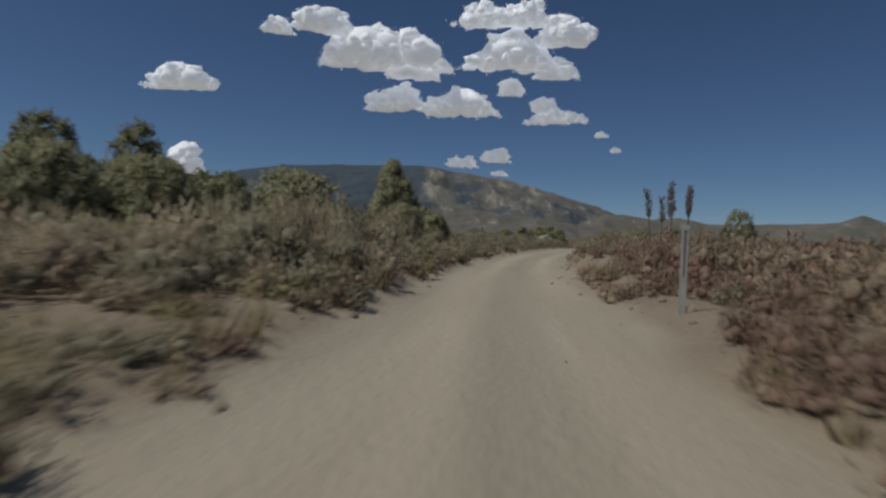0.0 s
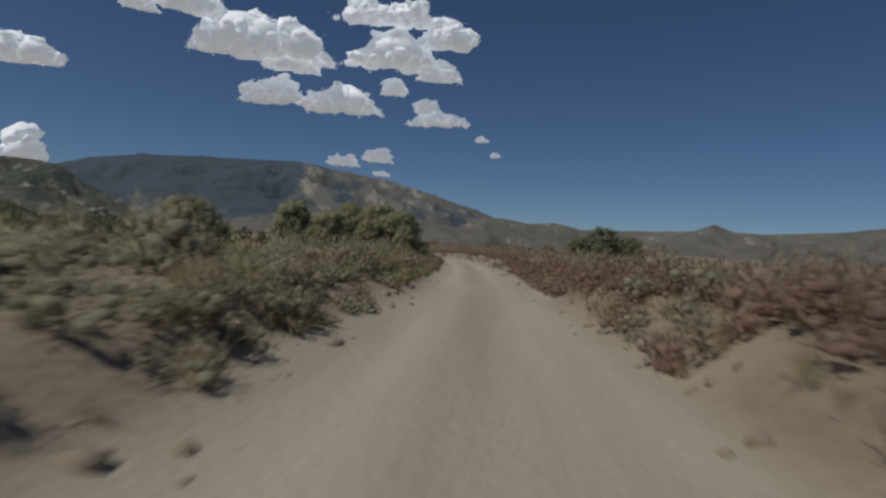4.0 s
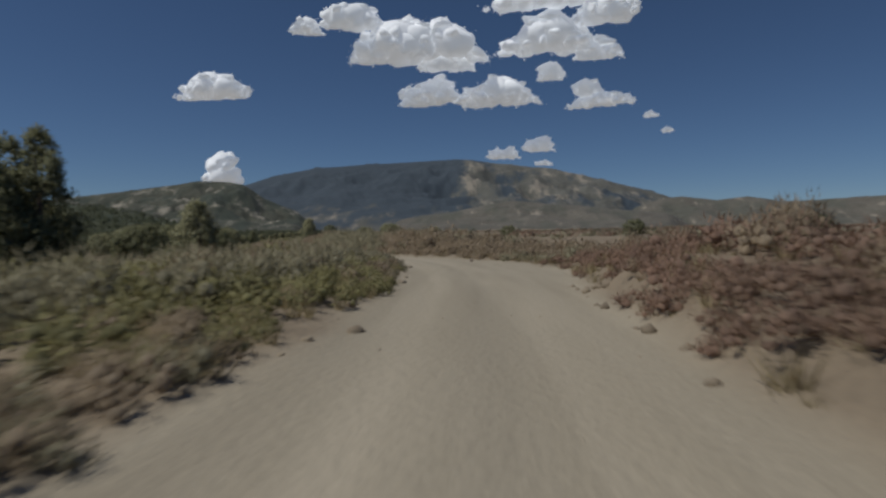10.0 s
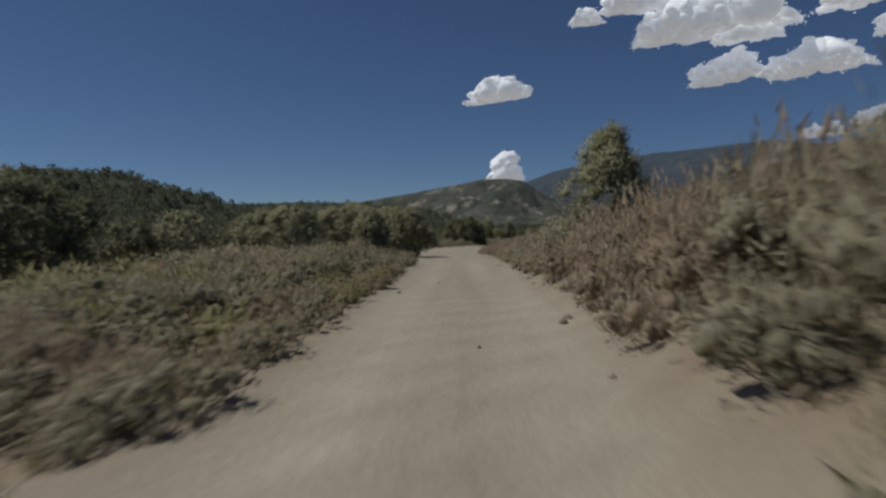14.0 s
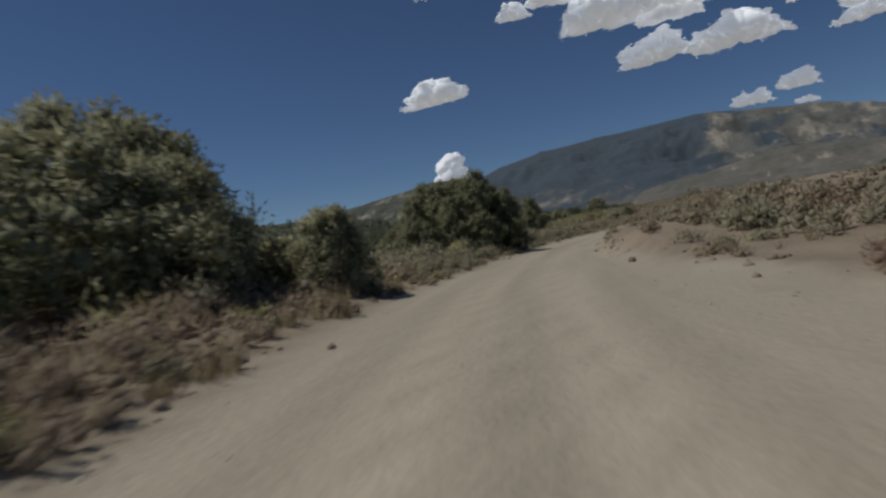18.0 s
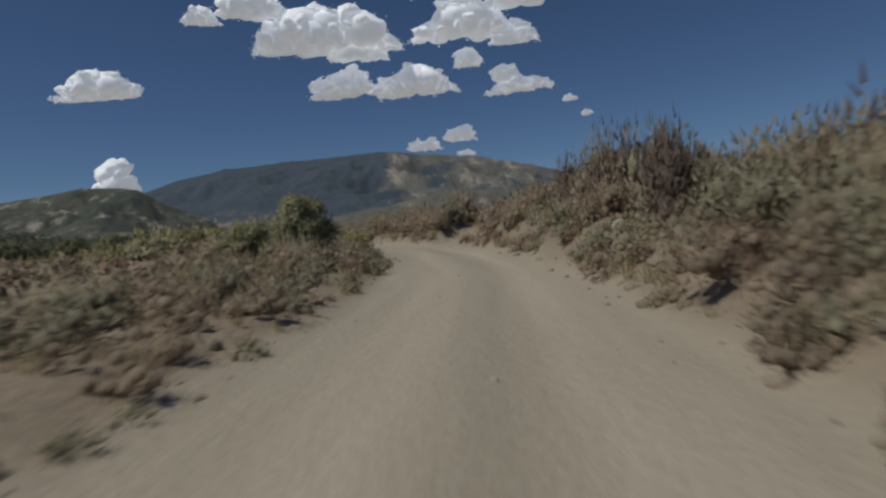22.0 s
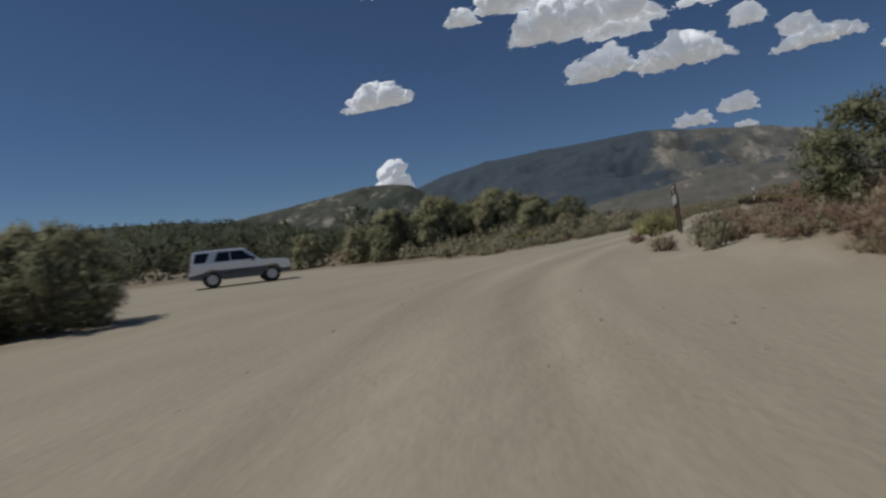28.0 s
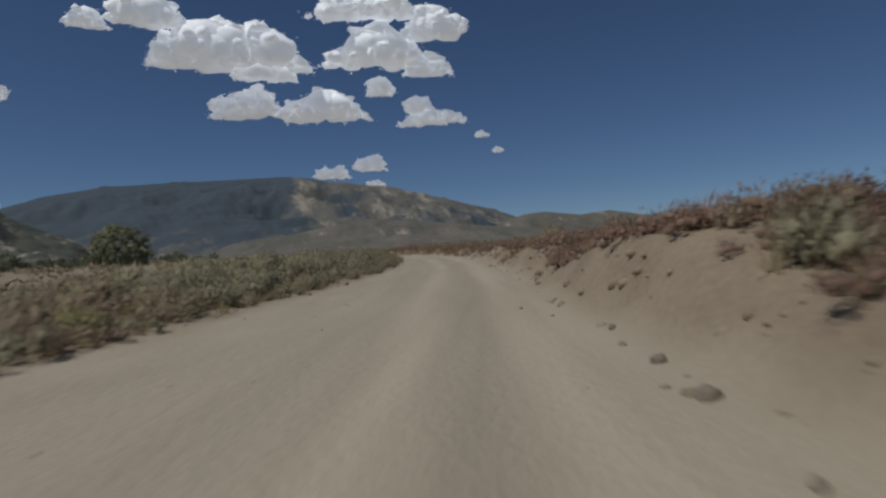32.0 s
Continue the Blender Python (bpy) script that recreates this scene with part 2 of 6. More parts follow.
FOREST = material("far_forest", (0.120, 0.130, 0.080), (0.085, 0.098, 0.060), 0.9, 0.05, 0.4, 0, 0.5, leaf=0.4)


# ---- numpy helpers ----
LATTICE = np.random.default_rng(3).random((256, 256))


def lattice_noise(x, y):
    xi, yi = np.floor(x).astype(int), np.floor(y).astype(int)
    fx, fy = x - xi, y - yi
    fx, fy = fx * fx * (3 - 2 * fx), fy * fy * (3 - 2 * fy)
    a, b = LATTICE[xi % 256, yi % 256], LATTICE[(xi + 1) % 256, yi % 256]
    c, d = LATTICE[xi % 256, (yi + 1) % 256], LATTICE[(xi + 1) % 256, (yi + 1) % 256]
    return (a * (1 - fx) + b * fx) * (1 - fy) + (c * (1 - fx) + d * fx) * fy - 0.5


def fbm(x, y, size, octaves=4):
    out, amp = 0, 1.0
    for k in range(octaves):
        out = out + amp * lattice_noise(x / size + 17.3 * k, y / size + 5.1 * k)
        size, amp = size / 2.1, amp * 0.5
    return out


def smooth(v):
    v = np.clip(v, 0, 1)
    return v * v * (3 - 2 * v)


def mesh_of(name, verts, faces, mat, shade=False, normals=None):
    """A mesh from arrays: verts (n, 3), faces (m, 3) or (m, 4); normals: soft leaf normals for each vert."""
    me = bpy.data.meshes.new(name)
    verts, faces = np.asarray(verts, np.float32), np.asarray(faces, np.int32)
    k = faces.shape[1]
    me.vertices.add(len(verts))
    me.vertices.foreach_set("co", verts.ravel())
    me.loops.add(faces.size)
    me.loops.foreach_set("vertex_index", faces.ravel())
    me.polygons.add(len(faces))
    me.polygons.foreach_set("loop_start", np.arange(0, faces.size, k, dtype=np.int32))
    me.polygons.foreach_set("use_smooth", np.full(len(faces), shade))
    me.update(calc_edges=True)
    if normals is None:
        me.validate()
    else:
        me.normals_split_custom_set_from_vertices(np.asarray(normals, np.float32))
    if mat:
        me.materials.append(mat)
    return me


def part(name, bm, mat, parent, label=""):
    """Links a bmesh (or a mesh) as one mesh object under a thing or a part."""
    if isinstance(bm, bmesh.types.BMesh):
        me = bpy.data.meshes.new(name)
        bmesh.ops.recalc_face_normals(bm, faces=bm.faces)
        bm.to_mesh(me)
        bm.free()
        if mat:
            me.materials.append(mat)
    else:
        me = bm
    ob = new(name, me)
    ob.parent = parent
    return tagged(ob, label)


def merged(pieces):
    """Joins (verts, faces) or (verts, faces, normals) tuples."""
    vs, fs, n = [], [], 0
    for v, f, *_ in pieces:
        vs.append(v)
        fs.append(f + n)
        n += len(v)
    out = np.concatenate(vs), np.concatenate(fs)
    return out + (np.concatenate([q[2] for q in pieces]),) if all(len(q) > 2 for q in pieces) else out


def unit(v):
    return v / (np.linalg.norm(v, axis=-1, keepdims=True) + 1e-9)


# ---- the road's line ----
ROAD = [
    (-5.7, -35.5, -0.49), (-2.9, -17.8, -0.24), (0.0, 0.0, 0.00), (3.0, 18.7, 0.26),
    (7.5, 37.0, 0.51), (13.7, 54.7, 0.77), (19.9, 72.3, 0.90), (25.5, 90.1, 0.90),
    (30.5, 107.9, 0.90), (34.9, 125.8, 0.90), (37.5, 143.9, 0.90), (37.7, 162.1, 0.80),
    (37.7, 180.2, 0.70), (37.6, 198.3, 0.60), (34.7, 216.0, 0.50), (27.4, 232.2, 0.40),
    (18.6, 247.7, 0.30), (10.4, 263.4, 0.23), (1.8, 278.7, 0.15), (-7.5, 293.5, 0.07),
    (-15.6, 308.9, 0.00), (-20.7, 325.4, -0.07), (-23.7, 342.4, -0.15), (-24.9, 359.5, -0.23),
    (-23.9, 376.5, -0.20), (-21.6, 393.3, 0.00), (-22.9, 409.7, 0.24), (-28.1, 425.0, 0.37),
    (-35.9, 439.5, 0.33), (-47.1, 453.6, 0.77), (-53.9, 468.9, 1.05), (-57.0, 485.3, 1.25),
    (-54.8, 502.3, 1.45), (-50.4, 519.3, 1.85), (-45.4, 536.4, 2.25), (-40.2, 553.6, 2.60),
    (-35.5, 571.0, 3.10), (-33.0, 588.8, 3.60), (-34.4, 608.8, 4.00), (-40.5, 633.0, 4.30),
    (-46.7, 662.4, 4.60),
]
WIDE = [(0, 2.1, 1.9), (60, 2.0, 1.9), (120, 1.95, 2.0), (160, 2.1, 2.0), (190, 2.2, 2.1), (199, 2.1, 2.5), (208, 2.1, 4.4), (216, 2.0, 4.4), (222, 1.9, 3.0), (227, 1.9, 2.1), (262, 1.8, 1.8), (300, 2.2, 2.8),
        (318, 3.1, 5.0), (340, 3.2, 4.6), (350, 2.4, 2.6), (366, 2.3, 2.3), (390, 2.2, 2.1), (425, 2.4, 1.9), (446, 2.0, 2.0), (462, 2.2, 2.4), (474, 4, 4), (492, 6, 6),
        (513, 6, 5.2), (524, 6, 5), (533, 4.8, 6.0), (541, 3.8, 7.0), (546, 3.2, 5.0), (551, 2.7, 2.4), (558, 2.5, 2.0), (566, 3.8, 1.9), (573, 5.4, 1.9), (592, 3.8, 2.0), (610, 3, 2.0), (900, 2.2, 2.0)]
BANK = [(0, 0.3, 0.2), (18, 0.4, 0.6), (38, 0.45, 0.65), (60, 0.45, 0.75), (75, 0.5, 0.8), (110, 0.35, 0.35), (135, 0.3, 0.6), (155, 0.2, 0.55), (180, 0.15, 0.3),
        (196, 0.2, 0.75), (206, 0.2, 0.4), (215, 0.15, 0.1), (235, 0.0, 0.5), (262, -0.15, 0.55), (300, 0.25, 0.2), (322, 0.3, 0.05), (340, 0.3, 0.1), (350, 0.35, 0.6), (364, 0.4, 0.7),
        (380, 0.35, 0.5), (396, 0.35, 0.45), (405, 0.3, 0.8), (414, 0.3, 1.2), (432, 0.6, 0.9), (446, 0.7, 0.9), (458, 0.3, 0.4), (468, 0, 0), (524, 0, 0),
        (536, 0.1, 0.2), (547, 0.1, 0.5), (557, 0.05, 0.85), (568, 0, 1.15), (585, 0.1, 0.9), (620, 0.1, 0.5), (900, 0.1, 0.2)]
MOUNDS = [(-45.0, 491.0, 7.5, 1.1), (-50.7, 494.2, 4.5, 0.5), (-48, 483.5, 7, 0.9), (-52.4, 493.2, 3.6, 0.25), (-45.5, 523, 5, 0.3)]      # x, y, radius, height
LOTS = [(-18.9, 409, 2.4, 5), (-66.5, 488, 17, 11), (-61, 472, 5.5, 7), (-78.5, 493, 15, 10), (-48.5, 499, 7, 9), (-36.5, 517.5, 11, 7.5), (-45, 512.5, 5, 8), (-29, 530, 5, 5), (-24, 536, 5, 5), (-18, 543, 5, 6), (-12, 550, 5, 6), (-5, 559, 5, 7), (2, 569, 5, 8)]   # bare sand: x, y, half-lengths


def spline(rows, step=2.0):
    p = np.array(rows, float)
    p = np.vstack([2 * p[0] - p[1], p, 2 * p[-1] - p[-2]])
    out = []
    for i in range(1, len(p) - 2):
        for u in np.arange(0, 1, step / max(step, np.linalg.norm(p[i + 1] - p[i]))):
            a, b, c, d = p[i - 1 : i + 3]
            out.append(0.5 * (2 * b + (c - a) * u + (2 * a - 5 * b + 4 * c - d) * u**2 + (3 * b - a - 3 * c + d) * u**3))
    return np.array(out)


LINE = spline(ROAD)
GONE = np.r_[0, np.cumsum(np.hypot(*np.diff(LINE[:, :2], axis=0).T))] - 36.0     # metres gone since the walk's start
TANG = np.gradient(LINE[:, :2], axis=0)
TANG /= np.linalg.norm(TANG, axis=1)[:, None]


def road_at(x, y):
    """For points: metres along the road, the signed distance to its line (right is +), the road's height."""
    x, y = np.asarray(x, float).ravel(), np.asarray(y, float).ravel()
    s, d, z = np.empty(len(x)), np.empty(len(x)), np.empty(len(x))
    for i in range(0, len(x), 20000):
        dx = x[i : i + 20000, None].astype(np.float32) - LINE[None, :, 0].astype(np.float32)
        dy = y[i : i + 20000, None].astype(np.float32) - LINE[None, :, 1].astype(np.float32)
        k = (dx * dx + dy * dy).argmin(1)
        r = np.arange(len(k))
        along = dx[r, k] * TANG[k, 0] + dy[r, k] * TANG[k, 1]
        across = dx[r, k] * TANG[k, 1] - dy[r, k] * TANG[k, 0]
        s[i : i + 20000] = GONE[k] + np.clip(along, -2, 2)
        far = np.hypot(dx[r, k], dy[r, k])
        d[i : i + 20000] = np.where(np.abs(along) > 3, np.sign(across) * far, across)
        z[i : i + 20000] = np.interp(GONE[k] + np.clip(along, -2, 2), GONE, LINE[:, 2])
    return s, d, z


def half_width(s, d):
    t = np.array(WIDE)
    return np.where(d < 0, np.interp(s, t[:, 0], t[:, 1]), np.interp(s, t[:, 0], t[:, 2]))


def bareness(x, y):
    """1 on the open sand beside the road, 0 off it."""
    out = np.zeros(np.size(x))
    for cx, cy, a, b in LOTS:
        q = np.hypot((np.ravel(x) - cx) / a, (np.ravel(y) - cy) / b) + 0.25 * fbm(np.ravel(x), np.ravel(y), 6.0)
        out = np.maximum(out, smooth((1.1 - q) / 0.2))
    return out


def ground_z(x, y, full=False):
    x, y = np.asarray(x, float).ravel(), np.asarray(y, float).ravel()
    s, d, zr = road_at(x, y)
    edge = half_width(s, d) + 0.45 * fbm(x, y, 2.6, 3)
    t = np.array(BANK)
    bank = np.where(d < 0, np.interp(s, t[:, 0], t[:, 1]), np.interp(s, t[:, 0], t[:, 2]))
    bare = bareness(x, y)
    off = np.abs(d) - edge
    lift = bank * (1 + 0.7 * fbm(x, y, 5.0, 3)) * smooth(off / 1.0) * (1 - bare)
    side = smooth((off + 0.4) / 3.0)
    z = zr + lift + side * (1 - bare) * (0.35 * fbm(x, y, 9.0, 4) + 0.10 * fbm(x, y, 1.1, 2))
    z += (1 - smooth(off / 0.8)) * (-0.035 * np.exp(-((np.abs(d) - 0.85) / 0.3) ** 2) + 0.006 * fbm(x, y, 4.0, 3))
    z += bare * 0.045 * fbm(x, y, 7.0, 3)
    z += 0.05 * smooth((off + 0.3) / 0.5) * (1 - smooth((off - 0.2) / 0.7)) * (1 - bare)
    far = smooth((np.abs(d) - 25) / 250)
    r = np.hypot(x + 10, y - 270)
    z = z * (1 - far) + far * (1.5 + 0.012 * np.maximum(r - 150, 0) + 8 * smooth((r - 300) / 900) * fbm(x, y, 160.0, 4))
    # the ground falls a little to the wash beside the first and middle stretches
    z -= 1.0 * smooth((-d - 7) / 22) * (1 - smooth((-d - 60) / 80)) * smooth((s - 60) / 60) * (1 - smooth((s - 440) / 40))
    z += 0.9 * smooth((d - 6) / 30) * (1 - smooth((d - 80) / 120))
    for cx, cy, r, h in MOUNDS:
        z += h * (1 - smooth(np.hypot(x - cx, y - cy) / r))
    if full:
        packed = np.maximum(1 - smooth((off + 0.15) / 0.5), bare)
        return z, packed, s, d, off, bare
    return z


def put(x, y, sink=0.0):
    return float(ground_z([x], [y])[0]) - sink


# ---- ground ----
def ground_sheet():
    def axis(lo, hi, step, reach):
        out, far, k = list(np.arange(lo, hi + 1e-6, step)), [], step
        while sum(far) < reach:
            k *= 1.22
            far.append(k)
        far = np.cumsum(far)
        return np.r_[lo - far[::-1], out, hi + far]
    xs, ys = axis(-76, 50, 0.45, 4300), axis(-10, 640, 1.2, 4000)
    gx, gy = np.meshgrid(xs, ys)
    z, packed, s, d, *_ = ground_z(gx, gy, True)
    n, m = len(ys), len(xs)
    i = (np.arange(n - 1)[:, None] * m + np.arange(m - 1)[None]).ravel()
    me = mesh_of("ground", np.c_[gx.ravel(), gy.ravel(), z], np.c_[i, i + 1, i + m + 1, i + m], SOIL, True)
    at = me.attributes.new("packed", "FLOAT", "POINT")
    at.data.foreach_set("value", packed.astype(np.float32))
    # wheel tracks are packed paler, the crown between them stays darker and loose
    worn = np.exp(-(((np.abs(d + 0.15 * fbm(gx.ravel(), gy.ravel(), 14.0, 2)) - 0.85) / 0.34) ** 2)) * (0.7 + fbm(gx.ravel(), gy.ravel(), 8.0, 3)) - 0.55 * np.exp(-((d / 0.36) ** 2)) - 0.3 * np.exp(-(((np.abs(d) - 1.75) / 0.3) ** 2))
    lane = me.attributes.new("lane", "FLOAT_VECTOR", "POINT")
    lane.data.foreach_set("vector", np.c_[d * np.where(np.abs(d) < 3, 1.7, 0.9), s * np.where(np.abs(d) < 3, 0.11, 0.3), np.zeros(len(d))].astype(np.float32).ravel())
    at = me.attributes.new("worn", "FLOAT", "POINT")
    at.data.foreach_set("value", worn.astype(np.float32))
    tagged(new("ground", me), "pale sandy soil with a packed dirt road through it", "ground", kind="structure")


ground_sheet()


# ---- mountains ----
CENTRE = np.array([0.0, 270.0])


def highland(name, label, skyline, dist, front, back, mats, rough, seed, ridge=0.25, centre=CENTRE):
    """A range as seen from the middle of the drive: skyline rows of azimuth (left is +) and height angle in degrees."""
    t = np.array(sorted(skyline))
    az = np.linspace(t[0, 0], t[-1, 0], int((t[-1, 0] - t[0, 0]) * 7) + 2)
    crest = dist * np.tan(np.radians(np.interp(az, t[:, 0], t[:, 1])))
    rows = np.r_[np.linspace(-1, 0, 76), np.linspace(0.08, 1, 8)]
    u, a = np.meshgrid(rows, az)
    c = np.repeat(crest[:, None], len(rows), 1)
    r = dist + np.where(u < 0, u * front, u * back)
    x, y = centre[0] - np.sin(np.radians(a)) * r, centre[1] + np.cos(np.radians(a)) * r
    prof = np.where(u < 0, (1 + u) ** 1.35, np.cos(u * 1.57))
    calm = 1 - 0.65 * smooth((a + 2) / 8) * (dist > 3000)
    spur = 1 - calm * 2 * np.abs(fbm(x + seed * 91, y + seed * 37, dist * 0.10, 5))
    z = c * prof * (1 - ridge * (1 - spur) * np.minimum(1, -3.0 * np.minimum(u, 0)) ) + rough * fbm(x, y + seed * 13, dist * 0.03, 4) * np.minimum(1, 6 * np.abs(u) + 0.12) * prof
    z = np.maximum(z, 0) - 2 + 25 * np.clip(1 + u, 0, 1) ** 0.5 * (dist > 1500)
    z -= 60 * (u <= rows[0] + 1e-6)
    z -= 70 * (1 - smooth(np.minimum(a - az[0], az[-1] - a) / 3.5))
    n, m = u.shape
    i = (np.arange(n - 1)[:, None] * m + np.arange(m - 1)[None]).ravel()
    me = mesh_of(name, np.c_[x.ravel(), y.ravel(), z.ravel()], np.c_[i, i + m, i + m + 1, i + 1], None, True)
    for mt in mats:
        me.materials.append(mt)
    tagged(new(name, me), label, "mountain", kind="structure")
    return x, y, z


def slope_material(name, scrub, rock, forest, size, amount, west=None):
    """Scrub with bare rock and dark conifers in patches; west: forest thickens past this x."""
    m = material(name, scrub, tuple(v * 0.75 for v in scrub), 0.95, 0.004 * 4000 / size, 0.05 * 4000 / size, 0)
    n, l = m.node_tree.nodes, m.node_tree.links
    p = n["Principled BSDF"]
    base = p.inputs["Base Color"].links[0].from_socket
    geo = n.new("ShaderNodeNewGeometry")
    stretch = n.new("ShaderNodeMapping")
    stretch.inputs["Scale"].default_value = (1, 0.35, 0.6)
    l.new(geo.outputs["Position"], stretch.inputs["Vector"])
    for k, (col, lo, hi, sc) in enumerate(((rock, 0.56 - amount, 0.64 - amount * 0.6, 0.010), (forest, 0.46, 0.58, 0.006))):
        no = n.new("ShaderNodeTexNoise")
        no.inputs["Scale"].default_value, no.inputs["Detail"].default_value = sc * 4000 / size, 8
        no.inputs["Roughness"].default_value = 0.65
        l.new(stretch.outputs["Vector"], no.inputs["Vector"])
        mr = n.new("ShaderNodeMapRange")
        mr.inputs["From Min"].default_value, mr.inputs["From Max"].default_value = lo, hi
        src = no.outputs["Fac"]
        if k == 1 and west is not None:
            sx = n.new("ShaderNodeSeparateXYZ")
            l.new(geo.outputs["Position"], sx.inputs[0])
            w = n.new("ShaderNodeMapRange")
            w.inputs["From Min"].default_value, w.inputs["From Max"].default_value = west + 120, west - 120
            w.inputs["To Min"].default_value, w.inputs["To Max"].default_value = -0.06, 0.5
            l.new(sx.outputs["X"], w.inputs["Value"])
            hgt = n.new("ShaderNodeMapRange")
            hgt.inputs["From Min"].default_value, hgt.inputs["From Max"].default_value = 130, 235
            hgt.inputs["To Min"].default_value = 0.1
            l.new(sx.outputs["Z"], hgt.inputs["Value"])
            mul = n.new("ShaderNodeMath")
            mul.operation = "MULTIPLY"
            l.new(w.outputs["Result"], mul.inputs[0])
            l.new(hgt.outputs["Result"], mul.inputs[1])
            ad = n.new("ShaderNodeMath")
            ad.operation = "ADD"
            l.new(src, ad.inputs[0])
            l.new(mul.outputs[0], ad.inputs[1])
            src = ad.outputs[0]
        l.new(src, mr.inputs["Value"])
        mix = n.new("ShaderNodeMix")
        mix.data_type = "RGBA"
        l.new(mr.outputs["Result"], mix.inputs["Factor"])
        l.new(base, mix.inputs["A"])
        mix.inputs["B"].default_value = (*col, 1)
        base = mix.outputs["Result"]
    l.new(base, p.inputs["Base Color"])
    return m


# distance haze is mixed into MAIN's base colours: forest bluer, scrub greyer
MAIN = slope_material("hazed_mountain_slope", (0.150, 0.146, 0.124), (0.31, 0.27, 0.215), (0.056, 0.074, 0.092), 3600, 0.035, -40)
HILL = slope_material("hill_slope", (0.100, 0.100, 0.072), (0.36, 0.32, 0.25), (0.060, 0.070, 0.052), 1500, 0.03)
FOOT = slope_material("foothill_slope", (0.170, 0.152, 0.122), (0.32, 0.275, 0.215), (0.115, 0.112, 0.088), 1800, -0.03)
WOODS = slope_material("wooded_slope", (0.085, 0.092, 0.052), (0.15, 0.135, 0.09), (0.055, 0.066, 0.038), 900, -0.12)

highland("mountain", "long flat-topped mountain, dark forest tinted blue for haze, tan rocky flank",
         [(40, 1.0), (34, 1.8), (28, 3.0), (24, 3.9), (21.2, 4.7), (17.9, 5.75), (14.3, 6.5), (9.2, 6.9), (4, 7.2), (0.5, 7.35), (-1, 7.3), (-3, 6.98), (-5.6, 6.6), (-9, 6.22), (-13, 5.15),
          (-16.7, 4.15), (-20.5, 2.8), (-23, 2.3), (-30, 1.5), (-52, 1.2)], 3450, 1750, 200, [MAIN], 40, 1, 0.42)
highland("far_knobs", "low rocky hills beyond the plain",
         [(-14, 0.6), (-17, 2.0), (-19.6, 2.85), (-21.4, 3.0), (-24.3, 2.55), (-26.8, 2.75), (-29.5, 2.2), (-33.4, 2.25), (-37.5, 2.4), (-40.2, 2.6), (-41.8, 3.25), (-43.5, 2.6), (-46, 2.5), (-52, 2.9), (-57, 3.6), (-68, 3.0)],
         2300, 500, 300, [FOOT], 14, 2, 0.4)
highland("foothill", "tan foothill with bare pale rock patches",
         [(9, 0.6), (5, 1.3), (0, 2.0), (-4, 2.75), (-6, 2.95), (-9, 2.6), (-13, 2.2), (-18, 1.6), (-24, 0.9)], 1900, 600, 300, [FOOT], 16, 3, 0.35)
highland("rocky_hill", "rounded hill with pale cliffs among scrub",
         [(42, 2.0), (36, 3.0), (33.5, 3.45), (31.4, 3.8), (28.4, 4.3), (25, 4.95), (22.5, 4.9), (21, 4.7), (19, 3.3), (17, 2.5), (13, 1.2)], 1950, 700, 250, [HILL], 26, 4, 0.45)
RIDGE = highland("wooded_ridge", "dark wooded ridge beyond the wash",
         [(80, 3.2), (70, 3.4), (62, 3.6), (52, 3.7), (47, 3.6), (43, 3.8), (38, 3.8), (33, 3.3), (28, 2.2), (22, 1.0)], 950, 480, 250, [WOODS], 10, 5)
KNOLL = highland("wooded_hill", "steep dark wooded hill beyond the wash",
         [(112, 4.6), (95, 6.5), (84, 6.9), (75, 7.0), (72, 6.1), (66, 5.9), (61.7, 6.3), (56, 5.9), (53.5, 5.0), (50, 4.2), (46, 2.6), (42, 1.2)], 560, 320, 120, [WOODS], 7, 6, 0.3, np.array([27.0, 232.0]))


# ---- clouds ----
def icosphere(levels):
    bm = bmesh.new()
    bmesh.ops.create_icosphere(bm, subdivisions=levels, radius=1)
    v = np.array([p.co[:] for p in bm.verts])
    f = np.array([[p.index for p in q.verts] for q in bm.faces])
    bm.free()
    return v, f


BALL3, BALL2, BALL1 = icosphere(3), icosphere(2), icosphere(1)
LUMPS = [noise.fractal(Vector(p) * 2.2, 1.0, 2.0, 4) for p in BALL3[0]]


def clumps(centres, radii, rng, ball=None, squash=0.9):
    """Rounded masses round the centres. Returns verts, faces, normals."""
    v, f = ball or BALL1
    n = len(centres)
    push = 1 + rng.uniform(-0.22, 0.22, (n, len(v)))
    out = centres[:, None] + v[None] * (push * radii[:, None])[..., None] * (1, 1, squash)
    return out.reshape(-1, 3), (f[None] + (np.arange(n) * len(v))[:, None, None]).reshape(-1, 3), np.tile(unit(v + (0, 0, 0.35)), (n, 1))


